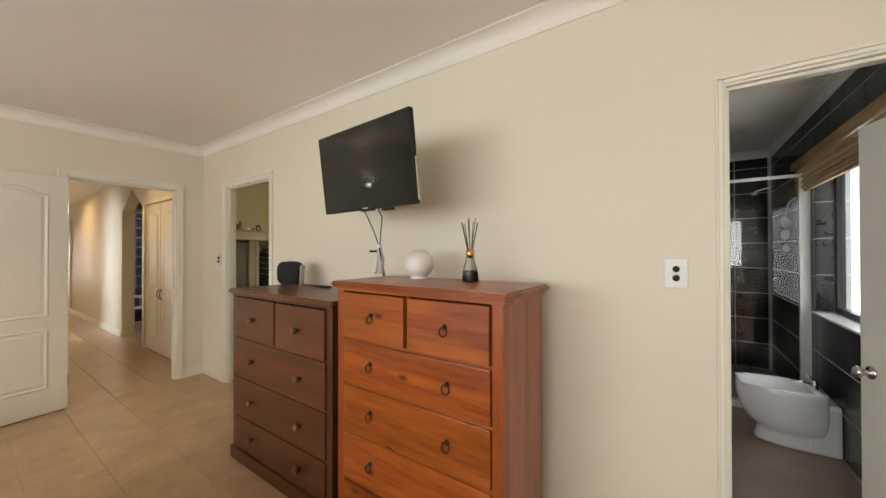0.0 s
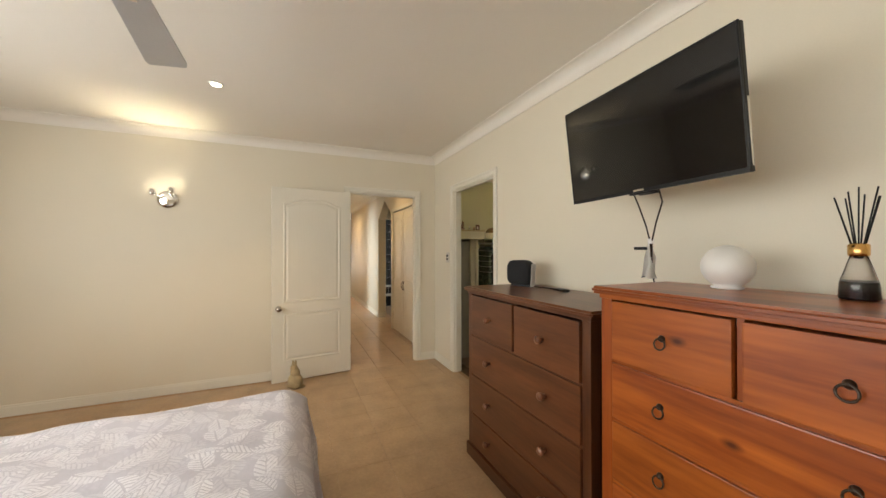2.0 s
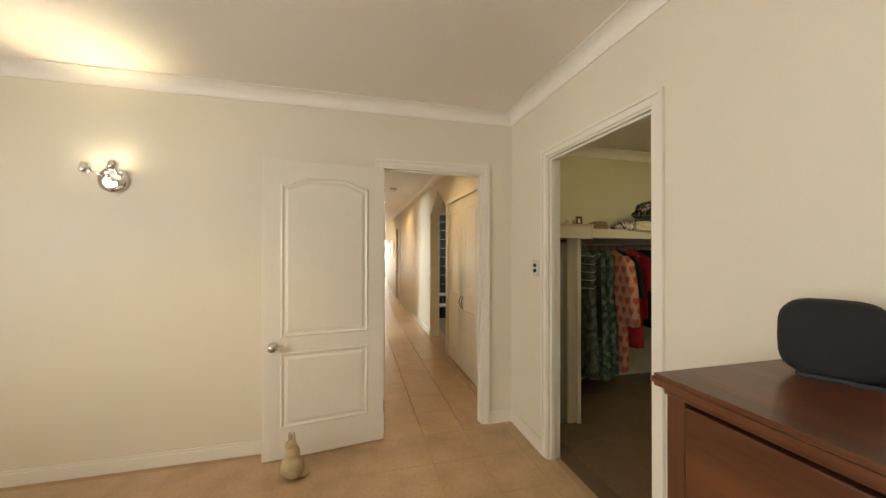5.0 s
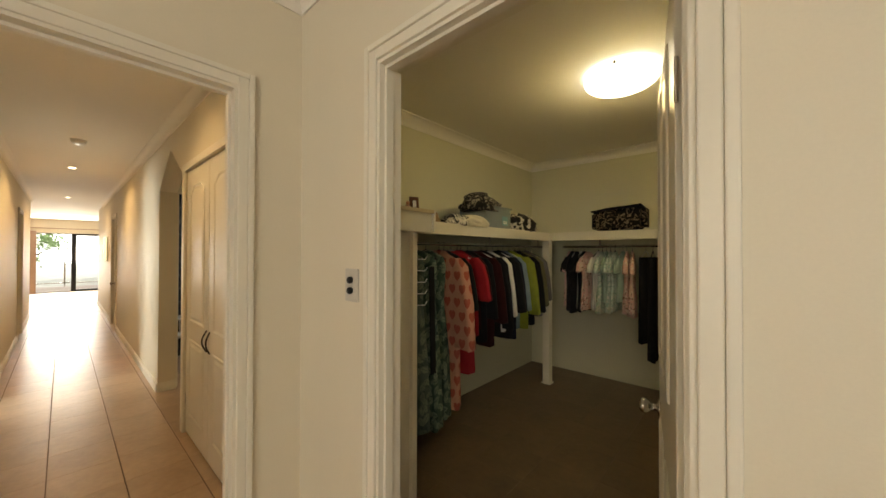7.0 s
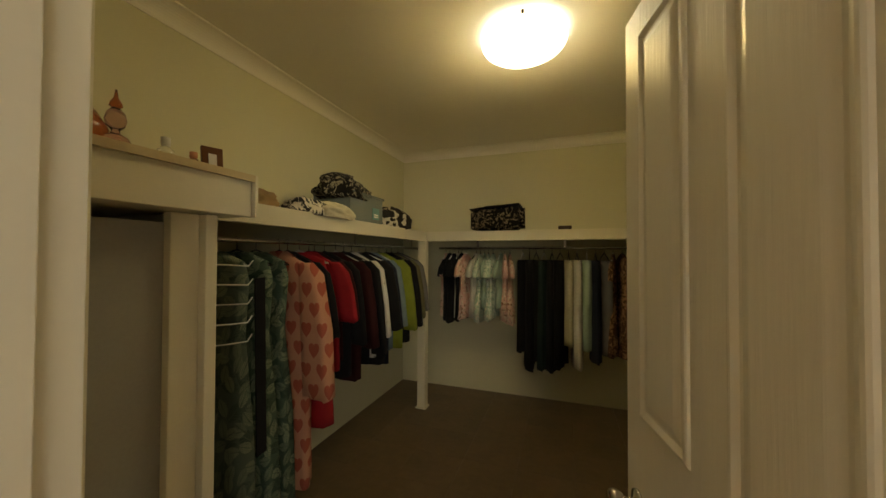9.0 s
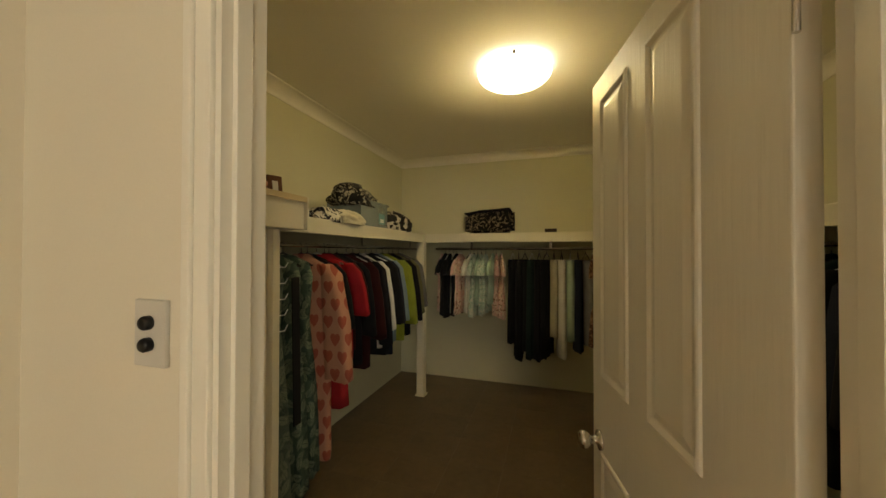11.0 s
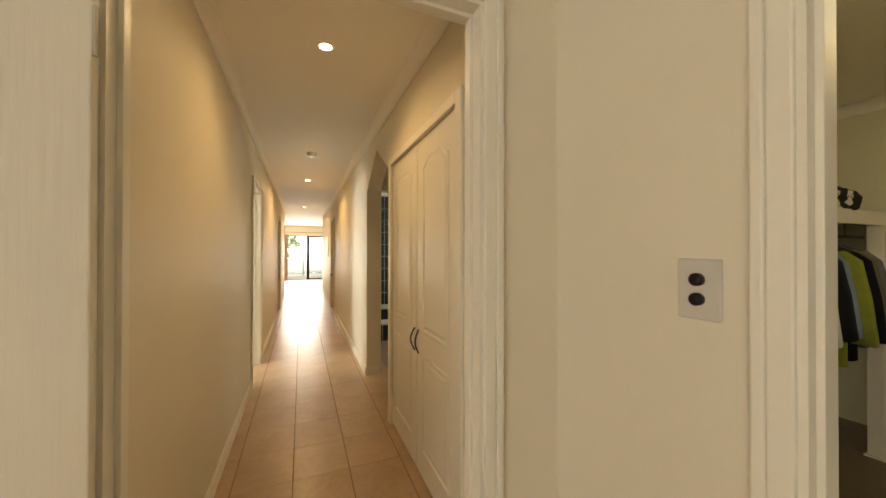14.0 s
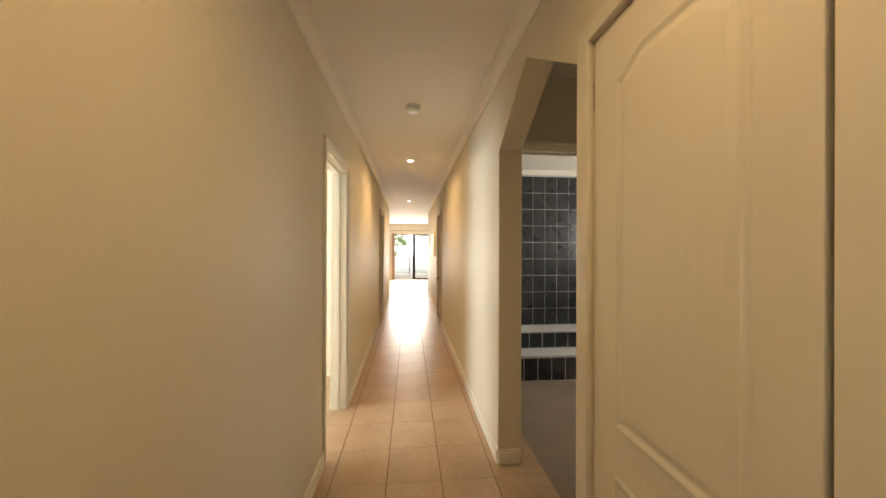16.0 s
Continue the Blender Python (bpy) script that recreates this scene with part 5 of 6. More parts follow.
def garment(kind, colour, m, length, width=0.42, depth=0.035, sleeve=0.0, seed=0.0, label=""):
    """A garment on its hanger; local x along the shoulders, z down from the rail at z=0."""
    t = thing(kind, label or f"{colour} {kind.replace('_', ' ')} on a hanger from the wardrobe rail", kind.replace("_", " "), m, "clothes on the rails")
    hw = width / 2
    if kind == "trousers":
        rows = [(-0.11, hw * 0.9, depth, 0), (-0.16, hw, depth * 1.05, 0), (-0.11 - length * 0.5, hw * 0.95, depth * 1.1, 0.006), (-0.11 - length, hw * 0.92, depth * 1.1, -0.004)]
    elif kind == "dress":
        rows = [(-0.055, hw * 0.25, depth * 0.4, 0), (-0.10, hw * 0.72, depth * 0.7, 0), (-0.18, hw * 0.80, depth, 0), (-0.42, hw * 0.72, depth, 0), (-0.12 - length * 0.6, hw * 0.9, depth * 1.3, 0.005), (-0.08 - length, hw * 1.0, depth * 1.5, -0.004)]
    else:
        rows = [(-0.05, hw * 0.20, depth * 0.4, 0), (-0.085, hw * 0.50, depth * 0.65, 0), (-0.130, hw * 0.80, depth * 0.85, 0), (-0.21, hw * 0.93, depth, 0), (-0.12 - length * 0.5, hw * 0.86, depth * 1.1, 0.004), (-0.08 - length, hw * 0.90, depth * 1.2, -0.004)]
    fine = []
    for a, b in zip(rows, rows[1:]):
        steps = max(1, int((a[0] - b[0]) / 0.07))
        fine += [tuple(p + (q - p) * k / steps for p, q in zip(a, b)) for k in range(steps)]
    part("cloth", loft(fine + [rows[-1]], seed=seed, folds=5 + int(seed * 5) % 4), C[colour], t, smooth=True)
    if sleeve:
        for s in (-1, 1):
            wide = 1.5 if kind == "robe" else 1.0
            sec = [(-0.110, 0.035, depth * 0.6, s * hw * 0.74), (-0.17, 0.055, depth * 0.95, s * hw * 0.92), (-0.11 - sleeve * 0.5, 0.054 * wide, depth * 0.95, s * hw * 1.08), (-0.11 - sleeve, 0.056 * wide, depth * 0.9, s * hw * 1.18)]
            f2 = []
            for a, b in zip(sec, sec[1:]):
                f2 += [tuple(p + (q - p) * k / 4 for p, q in zip(a, b)) for k in range(4)]
            part("sleeve", loft(f2 + [sec[-1]], n=16, seed=seed + s, folds=3, amp=0.16), C[colour], t, smooth=True)
    hg = tube("hanger", [(-hw * 0.82, 0, -0.115), (-hw * 0.4, 0, -0.075), (0, 0, -0.045), (hw * 0.4, 0, -0.075), (hw * 0.82, 0, -0.115), (0, 0, -0.118), (-hw * 0.82, 0, -0.115)], 0.004, BLACK if seed < 0.7 else WHITEP, t, "thin plastic hanger")
    tube("hook", [(0, 0, -0.045), (0, 0, -0.005), (0.012, 0, 0.012), (0.0, 0, 0.018), (-0.014, 0, 0.012)], 0.0022, STEEL, hg)
    return t


random.seed(11)
LEFT = [
    (3.30, "dress", "grey green print", 1.20, 0.50, 0.055, 0), (3.42, "dress", "green print", 1.22, 0.52, 0.055, 0), (3.53, "dress", "green print", 1.18, 0.50, 0.045, 0),
    (3.67, "robe", "coral dotted", 1.16, 0.52, 0.060, 0.66), (3.74, "shirt", "black", 0.66, 0.46, 0.030, 0.40), (3.83, "dress", "red", 0.95, 0.46, 0.034, 0), (3.90, "shirt", "red", 0.66, 0.48, 0.026, 0.34),
    (3.96, "shirt", "dark red", 0.62, 0.46, 0.028, 0.34), (4.05, "shirt", "black", 0.74, 0.47, 0.030, 0.5), (4.16, "shirt", "dark red", 0.80, 0.47, 0.032, 0.55), (4.25, "jacket", "black", 0.72, 0.48, 0.034, 0.62),
    (4.34, "shirt", "white speckled", 0.70, 0.46, 0.028, 0.52), (4.43, "jacket", "black", 0.78, 0.47, 0.034, 0.5), (4.53, "shirt", "navy", 0.80, 0.46, 0.030, 0.5), (4.63, "shirt", "blue", 0.72, 0.46, 0.030, 0.50),
    (4.74, "shirt", "lime", 0.74, 0.48, 0.032, 0.56), (4.85, "jacket", "black", 0.72, 0.47, 0.034, 0.55), (4.96, "shirt", "olive", 0.62, 0.46, 0.034, 0.50), (5.07, "shirt", "grey", 0.66, 0.44, 0.030, 0.45),
]
for i, (y, kind, colour, length, width, depth, sleeve) in enumerate(LEFT):
    garment(kind, colour, pose(-4.27 + 0.015 * random.random(), y, 1.475, 0, 0, random.uniform(-7, 7)), length, width, depth, sleeve, random.random())
BACK = [
    (-3.93, "shirt", "pink floral", 0.58, 0.28), (-3.89, "shirt", "black", 0.62, 0.30), (-3.845, "shirt", "black", 0.64, 0.30), (-3.80, "shirt", "white", 0.60, 0.26), (-3.765, "shirt", "black", 0.62, 0.30), (-3.72, "dress", "pink floral", 0.60, 0.28),
    (-3.615, "shirt", "white", 0.58, 0.28), (-3.575, "dress", "mint floral", 0.62, 0.30), (-3.535, "shirt", "mint", 0.50, 0.30), (-3.495, "dress", "mint floral", 0.60, 0.30), (-3.45, "dress", "mint floral", 0.58, 0.28),
    (-3.375, "shirt", "mint", 0.48, 0.26), (-3.34, "dress", "pink floral", 0.60, 0.30), (-3.29, "dress", "pink floral", 0.62, 0.32),
    (-3.17, "trousers", "black", 0.82, 0.34), (-3.11, "trousers", "black", 0.98, 0.36), (-3.05, "trousers", "black", 0.90, 0.34), (-2.98, "trousers", "dark green", 0.96, 0.36), (-2.91, "trousers", "black", 0.97, 0.36), (-2.84, "trousers", "black", 0.94, 0.34),
    (-2.77, "trousers", "cream", 0.74, 0.34), (-2.70, "trousers", "white", 0.93, 0.34), (-2.62, "trousers", "mint", 0.76, 0.34), (-2.55, "trousers", "navy", 0.86, 0.34), (-2.48, "trousers", "grey", 0.80, 0.32), (-2.41, "dress", "brown floral", 0.82, 0.34), (-2.34, "dress", "brown floral", 0.84, 0.34),
]
for i, (x, kind, colour, length, width) in enumerate(BACK):
    short = kind in ("shirt", "dress")
    garment(kind, colour, pose(x, 5.49, 1.475, 0, 0, 90 + random.uniform(-16, 16)), length, width, 0.036 if kind == "trousers" else 0.024, 0.16 if short else 0, random.random())
for i, y in enumerate((3.5, 3.62, 3.75, 3.9, 4.05, 4.2, 4.36, 4.5, 4.66, 4.8)):
    garment("jacket", ("black", "navy", "black", "dark green", "black")[i % 5], pose(-1.52, y, 1.475, 0, 0, random.uniform(-7, 7)), 0.9, 0.46, 0.04, 0.55, random.random())
bt = thing("belt", "long black cloth belt hanging on the green dresses", "belt", pose(-3.945, 3.262, 1.315, 1.5, 0, 0))
part("strap", box(-0.006, 0.0, -0.024, 0.024, -0.70, 0.0), C["black"], bt, bevel=0.002)
for k in range(5):
    hz = 1.37 - 0.075 * k
    t = thing("tiered_hanger", "white wire tier of a trouser hanger", "hanger", pose(-4.01, 3.19, hz), "white wire hanger tiers")
    tube("wire", [(-0.20, -0.07, 0.02), (-0.02, -0.06, 0.0), (0.0, 0.0, -0.004), (0.004, 0.07, -0.010), (-0.006, 0.10, 0.012)], 0.0028, WHITEP, t)

# ---- things on the wardrobe shelf ----
def sack(name, label, category, m, size, material, seed, flat=0.35):
    """A soft heap of folded cloth."""
    t = thing(name, label, category, m)
    bm = bmesh.new()
    bmesh.ops.create_icosphere(bm, subdivisions=4, radius=1)
    for v in bm.verts:
        d = 1 + 0.22 * noise.noise(v.co * 1.7 + Vector((seed, 0, 0))) + 0.17 * noise.noise(v.co * 5 + Vector((0, seed, 0)))
        v.co = v.co * d
        v.co.z = max(-flat, v.co.z)
        v.co = Vector((v.co.x * size[0] / 2, v.co.y * size[1] / 2, (v.co.z + flat) * size[2] / (1 + flat)))
    part("cloth", bm, material, t, smooth=True)
    return t


ZEBRA = print_cloth("black_white_stripe", ((0.0, (0.03, 0.03, 0.03)), (0.5, (0.62, 0.58, 0.48))), 13, "noise", stretch=(1, 3, 1))
FLOR = print_cloth("black_floral", ((0.0, (0.012, 0.011, 0.010)), (0.56, (0.30, 0.27, 0.20)), (0.66, (0.02, 0.018, 0.015))), 26, "noise")
t = thing("storage_tub", "clear blue-grey plastic storage tub full of clothes on the shelf", "storage tub", pose(-4.20, 4.23, 1.612))
TUBM = mat("blue_grey_plastic", (0.55, 0.62, 0.60), 0.22, vary=0.1)
TUBM.node_tree.nodes["Principled BSDF"].inputs["Transmission Weight"].default_value = 0.65
bm = bmesh.new()
for b in ((-0.14, 0.14, -0.20, -0.195, 0.0, 0.20), (-0.14, 0.14, 0.195, 0.20, 0.0, 0.20), (-0.14, -0.135, -0.195, 0.195, 0.0, 0.20), (0.135, 0.14, -0.195, 0.195, 0.0, 0.20), (-0.135, 0.135, -0.195, 0.195, 0.0, 0.006)):
    box(*b, bm)
part("tub", bm, TUBM, t)
part("rim", box(0.14, 0.152, -0.205, 0.205, 0.185, 0.20), TUBM, t)
part("label_patch", box(0.1405, 0.1425, 0.06, 0.15, 0.04, 0.12), mat("teal_label", (0.10, 0.24, 0.24), 0.5), t, "teal label with pale bars")
for z in (0.055, 0.07):
    part("label_bar", box(0.1427, 0.1435, 0.075, 0.135, z, z + 0.008), WHITEP, t)
sack("folded_clothes", "dark floral clothes heaped in the storage tub", "clothes", pose(-4.20, 4.15, 1.765, 0, 0, 10), (0.29, 0.52, 0.17), FLOR, 1.0)
sack("folded_clothes", "black and cream striped cloth lying on the shelf", "clothes", pose(-4.12, 3.72, 1.612, 0, 0, 5), (0.20, 0.30, 0.10), ZEBRA, 2.0)
sack("folded_clothes", "cream cloth lying folded on the shelf", "clothes", pose(-4.10, 3.93, 1.612, 0, 0, 12), (0.19, 0.50, 0.095), C["cream"], 3.0)
sack("folded_clothes", "black and white clothes heaped on the shelf", "clothes", pose(-4.18, 4.76, 1.612, 0, 0, -4), (0.30, 0.58, 0.18), print_cloth("black_white_heap", ((0.0, (0.02, 0.018, 0.016)), (0.50, (0.55, 0.50, 0.40)), (0.62, (0.03, 0.025, 0.02))), 5, "noise"), 4.0)
sack("straw_hat", "tan straw hat on the shelf end", "hat", pose(-4.14, 3.40, 1.612), (0.20, 0.24, 0.09), mat("straw", (0.30, 0.19, 0.09), 0.9, vary=0.2, fine=200, bump=0.4), 6.0)
t = thing("travel_bag", "black floral quilted bag lying on the wardrobe shelf", "bag", pose(-3.40, 5.47, 1.612, 0, 0, 4))
bm = box(-0.25, 0.25, -0.13, 0.13, 0.0, 0.27)
bmesh.ops.bevel(bm, geom=bm.edges[:], offset=0.05, segments=4, affect="EDGES")
for v in bm.verts:
    v.co.z *= 0.88 + 0.16 * (v.co.x + 0.24) / 0.48
part("body", bm, print_cloth("bag_floral", ((0.0, (0.010, 0.009, 0.008)), (0.55, (0.28, 0.22, 0.15)), (0.64, (0.02, 0.015, 0.012))), 24, "noise"), t, smooth=True)
part("flap", moved(box(-0.235, 0.235, -0.135, 0.10, 0.232, 0.244), pose(0, 0, 0, 0, -4, 0)), C["black"], t, bevel=0.005)
tube("strap", [(-0.22, -0.11, 0.20), (-0.1, -0.135, 0.24), (0.1, -0.135, 0.25), (0.23, -0.11, 0.23)], 0.010, C["black"], t)
t = thing("small_box", "small dark box on the wardrobe shelf", "box", pose(-2.80, 5.40, 1.612))
part("body", box(-0.055, 0.055, -0.03, 0.03, 0.0, 0.055), BRONZE, t, bevel=0.003)
AMBER, PINKG = glass("amber_glass", (0.55, 0.16, 0.06)), glass("rose_glass", (0.65, 0.42, 0.40))


def bottle(label, x, y, profile, material, cap, cap_mat):
    t = thing("perfume_bottle", label, "perfume bottle", pose(x, y, 1.6245) @ Matrix.Scale(0.8, 4), "bottles on the box shelf")
    part("flask", lathe(profile, 24), material, t, smooth=True)
    part("stopper", lathe(cap, 20), cap_mat, t, smooth=True)


bottle("round amber glass perfume bottle with a silver stopper", -3.737, 2.615, [(0.03, 0), (0.062, 0.012), (0.070, 0.05), (0.045, 0.095), (0.016, 0.115), (0.015, 0.130)], AMBER, [(0.016, 0.130), (0.020, 0.135), (0.020, 0.165), (0.008, 0.17)], STEEL)
bottle("tall rose glass perfume bottle with a slender neck", -3.699, 2.667, [(0.018, 0), (0.031, 0.006), (0.034, 0.020), (0.026, 0.034), (0.010, 0.044), (0.009, 0.052), (0.019, 0.064), (0.023, 0.080), (0.019, 0.098), (0.008, 0.112)], PINKG, [(0.008, 0.112), (0.014, 0.116), (0.012, 0.126), (0.005, 0.138), (0.002, 0.160)], AMBER)
bottle("small clear perfume bottle with a pale cap", -3.699, 2.763, [(0.016, 0), (0.022, 0.006), (0.020, 0.035), (0.009, 0.046)], GLASS, [(0.009, 0.046), (0.012, 0.050), (0.012, 0.072), (0.004, 0.075)], FROST)
bottle("small squat perfume bottle with a pink cap", -3.699, 2.828, [(0.014, 0), (0.019, 0.005), (0.018, 0.025), (0.008, 0.033)], PINKG, [(0.008, 0.033), (0.011, 0.036), (0.011, 0.052), (0.004, 0.054)], C["coral dotted"])
t = thing("picture_frame", "small dark timber photo frame on the box shelf", "picture frame", pose(-3.714, 2.889, 1.6245, -8, 0, 70) @ Matrix.Scale(0.8, 4))
part("frame", box(-0.032, 0.032, -0.006, 0.006, 0.0, 0.095), DARKW, t, bevel=0.002)
part("picture", box(-0.012, 0.012, -0.008, -0.006, 0.025, 0.07), WHITEP, t, "pale print")
t = thing("pen_tray", "dark slim tray lying on the box shelf", "tray", pose(-3.737, 2.614, 1.6245, 0, 0, 80) @ Matrix.Scale(0.8, 4))
part("tray", box(-0.07, 0.07, -0.012, 0.012, 0, 0.012), BRONZE, t, bevel=0.002)

# ---- ensuite fittings ----
t = thing("window_ensuite", "black aluminium sliding window in a tiled reveal", "window", kind="structure")
for y0, y1, z0, z1 in ((3.30, 4.60, 0.895, 0.935), (3.30, 4.60, 2.04, 2.08), (3.30, 3.34, 0.935, 2.04), (4.56, 4.60, 0.935, 2.04), (3.93, 3.98, 0.935, 2.04)):
    part("window_frame", box(1.58, 1.63, y0, y1, z0, z1), ALU, t)
p = part("pane", box(1.603, 1.607, 3.34, 3.93, 0.935, 2.04), GLASS, t)
p.visible_shadow = False
p = part("pane", box(1.603, 1.607, 3.98, 4.56, 0.935, 2.04), GLASS, t)
p.visible_shadow = False
part("window_sill", box(1.45, 1.60, 3.301, 4.599, 0.881, 0.894), WHITEP, t)
t = thing("roman_blind", "raised bamboo roman blind under a timber pelmet", "blind", pose(0, 0, 0))
part("pelmet", box(1.40, 1.464, 3.2, 4.93, 2.07, 2.13), wood("pelmet_timber", (0.34, 0.19, 0.08), (0.50, 0.30, 0.13), 0.5, 1, knots=False), t, bevel=0.003)
for i in range(9):
    part("slat_fold", moved(box(-0.012, 0.012, 3.24, 4.86, -0.012, 0.012), Matrix.Translation((1.435 - 0.012 * (i % 2), 0, 2.045 - 0.022 * i))), BLIND, t, bevel=0.004)
t = thing("shower_screen", "clear glass shower screen with white frame", "shower screen")
part("top_rail", box(BX0 + 0.002, 1.44, 4.665, 4.69, 1.98, 2.005), WHITEP, t)
part("post", box(1.40, 1.465, 4.66, 4.695, 0.06, 1.98), WHITEP, t)
part("sill", box(BX0 + 0.002, 1.465, 4.64, 4.72, 0.0, 0.06), WHITEP, t, bevel=0.01)
p = part("pane", box(BX0 + 0.01, 1.40, 4.675, 4.681, 0.06, 1.98), GLASS, t)
t = thing("shower_set", "chrome shower head on an arm with a tap", "shower")
tube("arm", [(1.469, 5.45, 2.0), (1.36, 5.45, 2.02), (1.25, 5.45, 1.99)], 0.010, CHROME, t)
part("head", moved(lathe([(0.012, 0.03), (0.04, 0.0), (0.045, -0.015)], 20), Matrix.Translation((1.24, 5.45, 1.96))), CHROME, t, smooth=True)
tube("tap", [(1.469, 5.45, 1.10), (1.38, 5.45, 1.10), (1.36, 5.45, 1.06)], 0.012, CHROME, t)
t = thing("shower_caddy", "white mesh puff and bottles hanging in the shower", "shower caddy", pose(1.40, 5.1, 1.40))
for k, (z, r) in enumerate(((0.24, 0.034), (0.12, 0.030), (0.0, 0.024))):
    bm = bmesh.new()
    bmesh.ops.create_icosphere(bm, subdivisions=3, radius=r)
    for v in bm.verts:
        v.co *= 1 + 0.25 * noise.noise(v.co * 60)
        v.co.z = v.co.z * 1.5 + z
    part("item", bm, WHITEP, t, smooth=True)
tube("cord", [(0.0, 0, 0.3), (0.02, 0, 0.42), (0.069, 0, 0.46)], 0.004, WHITEP, t)
t = thing("bidet", "white ceramic back-to-wall bidet with a chrome tap", "bidet", pose(1.46, 4.14, 0) @ Matrix.Diagonal((0.97, 0.95, 0.97, 1)))
bm = bmesh.new()
rings = []
for z, ln_, wd, in_ in ((0.0, 0.43, 0.115, 0), (0.02, 0.435, 0.118, 0), (0.08, 0.415, 0.112, 0), (0.10, 0.41, 0.115, 0), (0.125, 0.44, 0.145, 0), (0.17, 0.485, 0.168, 0), (0.23, 0.515, 0.184, 0), (0.31, 0.535, 0.192, 0), (0.385, 0.54, 0.190, 0), (0.418, 0.538, 0.188, 0), (0.425, 0.53, 0.180, 1), (0.415, 0.52, 0.170, 1), (0.33, 0.48, 0.14, 1), (0.27, 0.40, 0.08, 1)):
    ring = []
    for i in range(36):
        a = 2 * math.pi * i / 36
        c, s = math.cos(a), math.sin(a)
        back = (-0.005 if z < 0.11 else -0.06) if not in_ else -0.13
        cx = -(ln_ + (0.0 if not in_ else 0.10)) / 2
        ring.append(bm.verts.new((max(-ln_, min(back, cx + (ln_ / 2) * math.copysign(abs(c) ** 0.8, c))), wd * math.copysign(abs(s) ** 0.9, s), z)))
    rings.append(ring)
for a, b in zip(rings, rings[1:]):
    for i in range(36):
        bm.faces.new((a[i], a[(i + 1) % 36], b[(i + 1) % 36], b[i]))
bm.faces.new(rings[0]), bm.faces.new(rings[-1])
part("bowl", bm, CERAM, t, smooth=True)
part("shroud", box(-0.15, 0.005, -0.125, 0.125, 0.0, 0.35), CERAM, t, bevel=0.02)
tap = part("tap", moved(lathe([(0.022, 0.0), (0.020, 0.02), (0.017, 0.10), (0.012, 0.115)], 20), Matrix.Translation((-0.10, 0.0, 0.36))), CHROME, t, "chrome lever tap", smooth=True)
tube("spout", [(-0.10, 0, 0.44), (-0.17, 0, 0.46), (-0.22, 0, 0.45)], 0.012, CHROME, tap)
tube("lever", [(-0.10, 0, 0.47), (-0.15, 0, 0.52)], 0.006, CHROME, tap)

# ---- second bathroom: tiled steps ----
TREAD = mat("pale_grey_tread", (0.55, 0.55, 0.54), 0.4, vary=0.06)
t = thing("tiled_steps", "two charcoal tiled steps with white edges up to a raised bath", "steps", kind="structure")
part("lower_step", box(-8.40, -8.14, 2.462, 4.598, 0.0, 0.262), WGROUT, t)
part("upper_step", box(-8.698, -8.40, 2.462, 4.598, 0.0, 0.455), WGROUT, t)
part("lower_tread", box(-8.40, -8.125, 2.462, 4.598, 0.263, 0.275), TREAD, t)
part("upper_tread", box(-8.698, -8.385, 2.462, 4.598, 0.456, 0.468), TREAD, t)
sweep_rect("cornice_second_bath", "white cornice over the tiles", -8.698, -6.975, 2.462, 4.598, [(0.0, 2.29), (0.010, 2.29), (0.045, 2.325), (0.05, 2.344)], CEIL, "cornice")

# ---- hallway far end ----
t = thing("wall_light", "slim glowing frosted wall light by the far hallway door", "wall lamp", pose(-12.75, YR, 1.47))
part("back", box(-0.06, 0.06, -0.02, 0.0, -0.27, 0.27), WHITEP, t, bevel=0.004)
part("diffuser", box(-0.05, 0.05, -0.06, -0.021, -0.25, 0.25), glow("wall_light_glow", (1.0, 0.84, 0.55), 1.6), t, "glowing frosted diffuser", bevel=0.008)
t = thing("sliding_door", "black framed glass sliding door standing half open to the deck", "sliding door", kind="structure")
for y0, y1, z0, z1 in ((1.06, 1.87, 2.035, 2.06), (1.87, 3.2, 1.99, 2.06), (1.06, 1.87, 0.0, 0.012), (1.87, 3.2, 0.0, 0.06), (3.10, 3.2, 0.06, 1.99), (1.87, 1.99, 0.06, 1.99)):
    part("frame", box(XL - 0.09, XL - 0.04, y0, y1, z0, z1), ALU, t)
for y0, y1 in ((1.99, 3.10),):
    p = part("pane", box(XL - 0.068, XL - 0.062, y0, y1, 0.06, 1.99), GLASS, t)
    p.visible_shadow = False
t = thing("door_surround", "pink-brown timber surround of the sliding door", "trim", kind="structure")
SUR = mat("surround_timber", (0.40, 0.27, 0.20), 0.5, vary=0.1)
part("side", box(XL, XL + 0.03, 0.92, 1.06, 0.0, 2.12), SUR, t)
part("head", box(XL, XL + 0.03, 1.06, 3.2, 2.06, 2.12), WALL, t)
part("curtain_rod", box(XL + 0.03, XL + 0.05, 0.86, 3.3, 2.21, 2.235), SUR, t)
DECK = wood("grey_deck_boards", (0.30, 0.24, 0.20), (0.46, 0.38, 0.32), 0.7, 1, knots=False, coat=0)
dk = thing("deck", "weathered timber deck outside the sliding door", "deck", kind="structure")
for k in range(22):
    part("plank", box(XL - 0.27 - 0.145 * k, XL - 0.135 - 0.145 * k, -1.5, 5.0, -0.08, -0.03), DECK, dk)
part("joist", box(XL - 3.4, XL - 0.13, 1.5, 1.6, -0.30, -0.081), DECK, dk)
rl = thing("deck_railing", "pale metal balustrade at the edge of the deck", "railing")
for z in (0.10, 0.98):
    part("rail", box(XL - 3.3, XL - 3.25, -1.5, 5.0, z, z + 0.04), STEEL, rl)
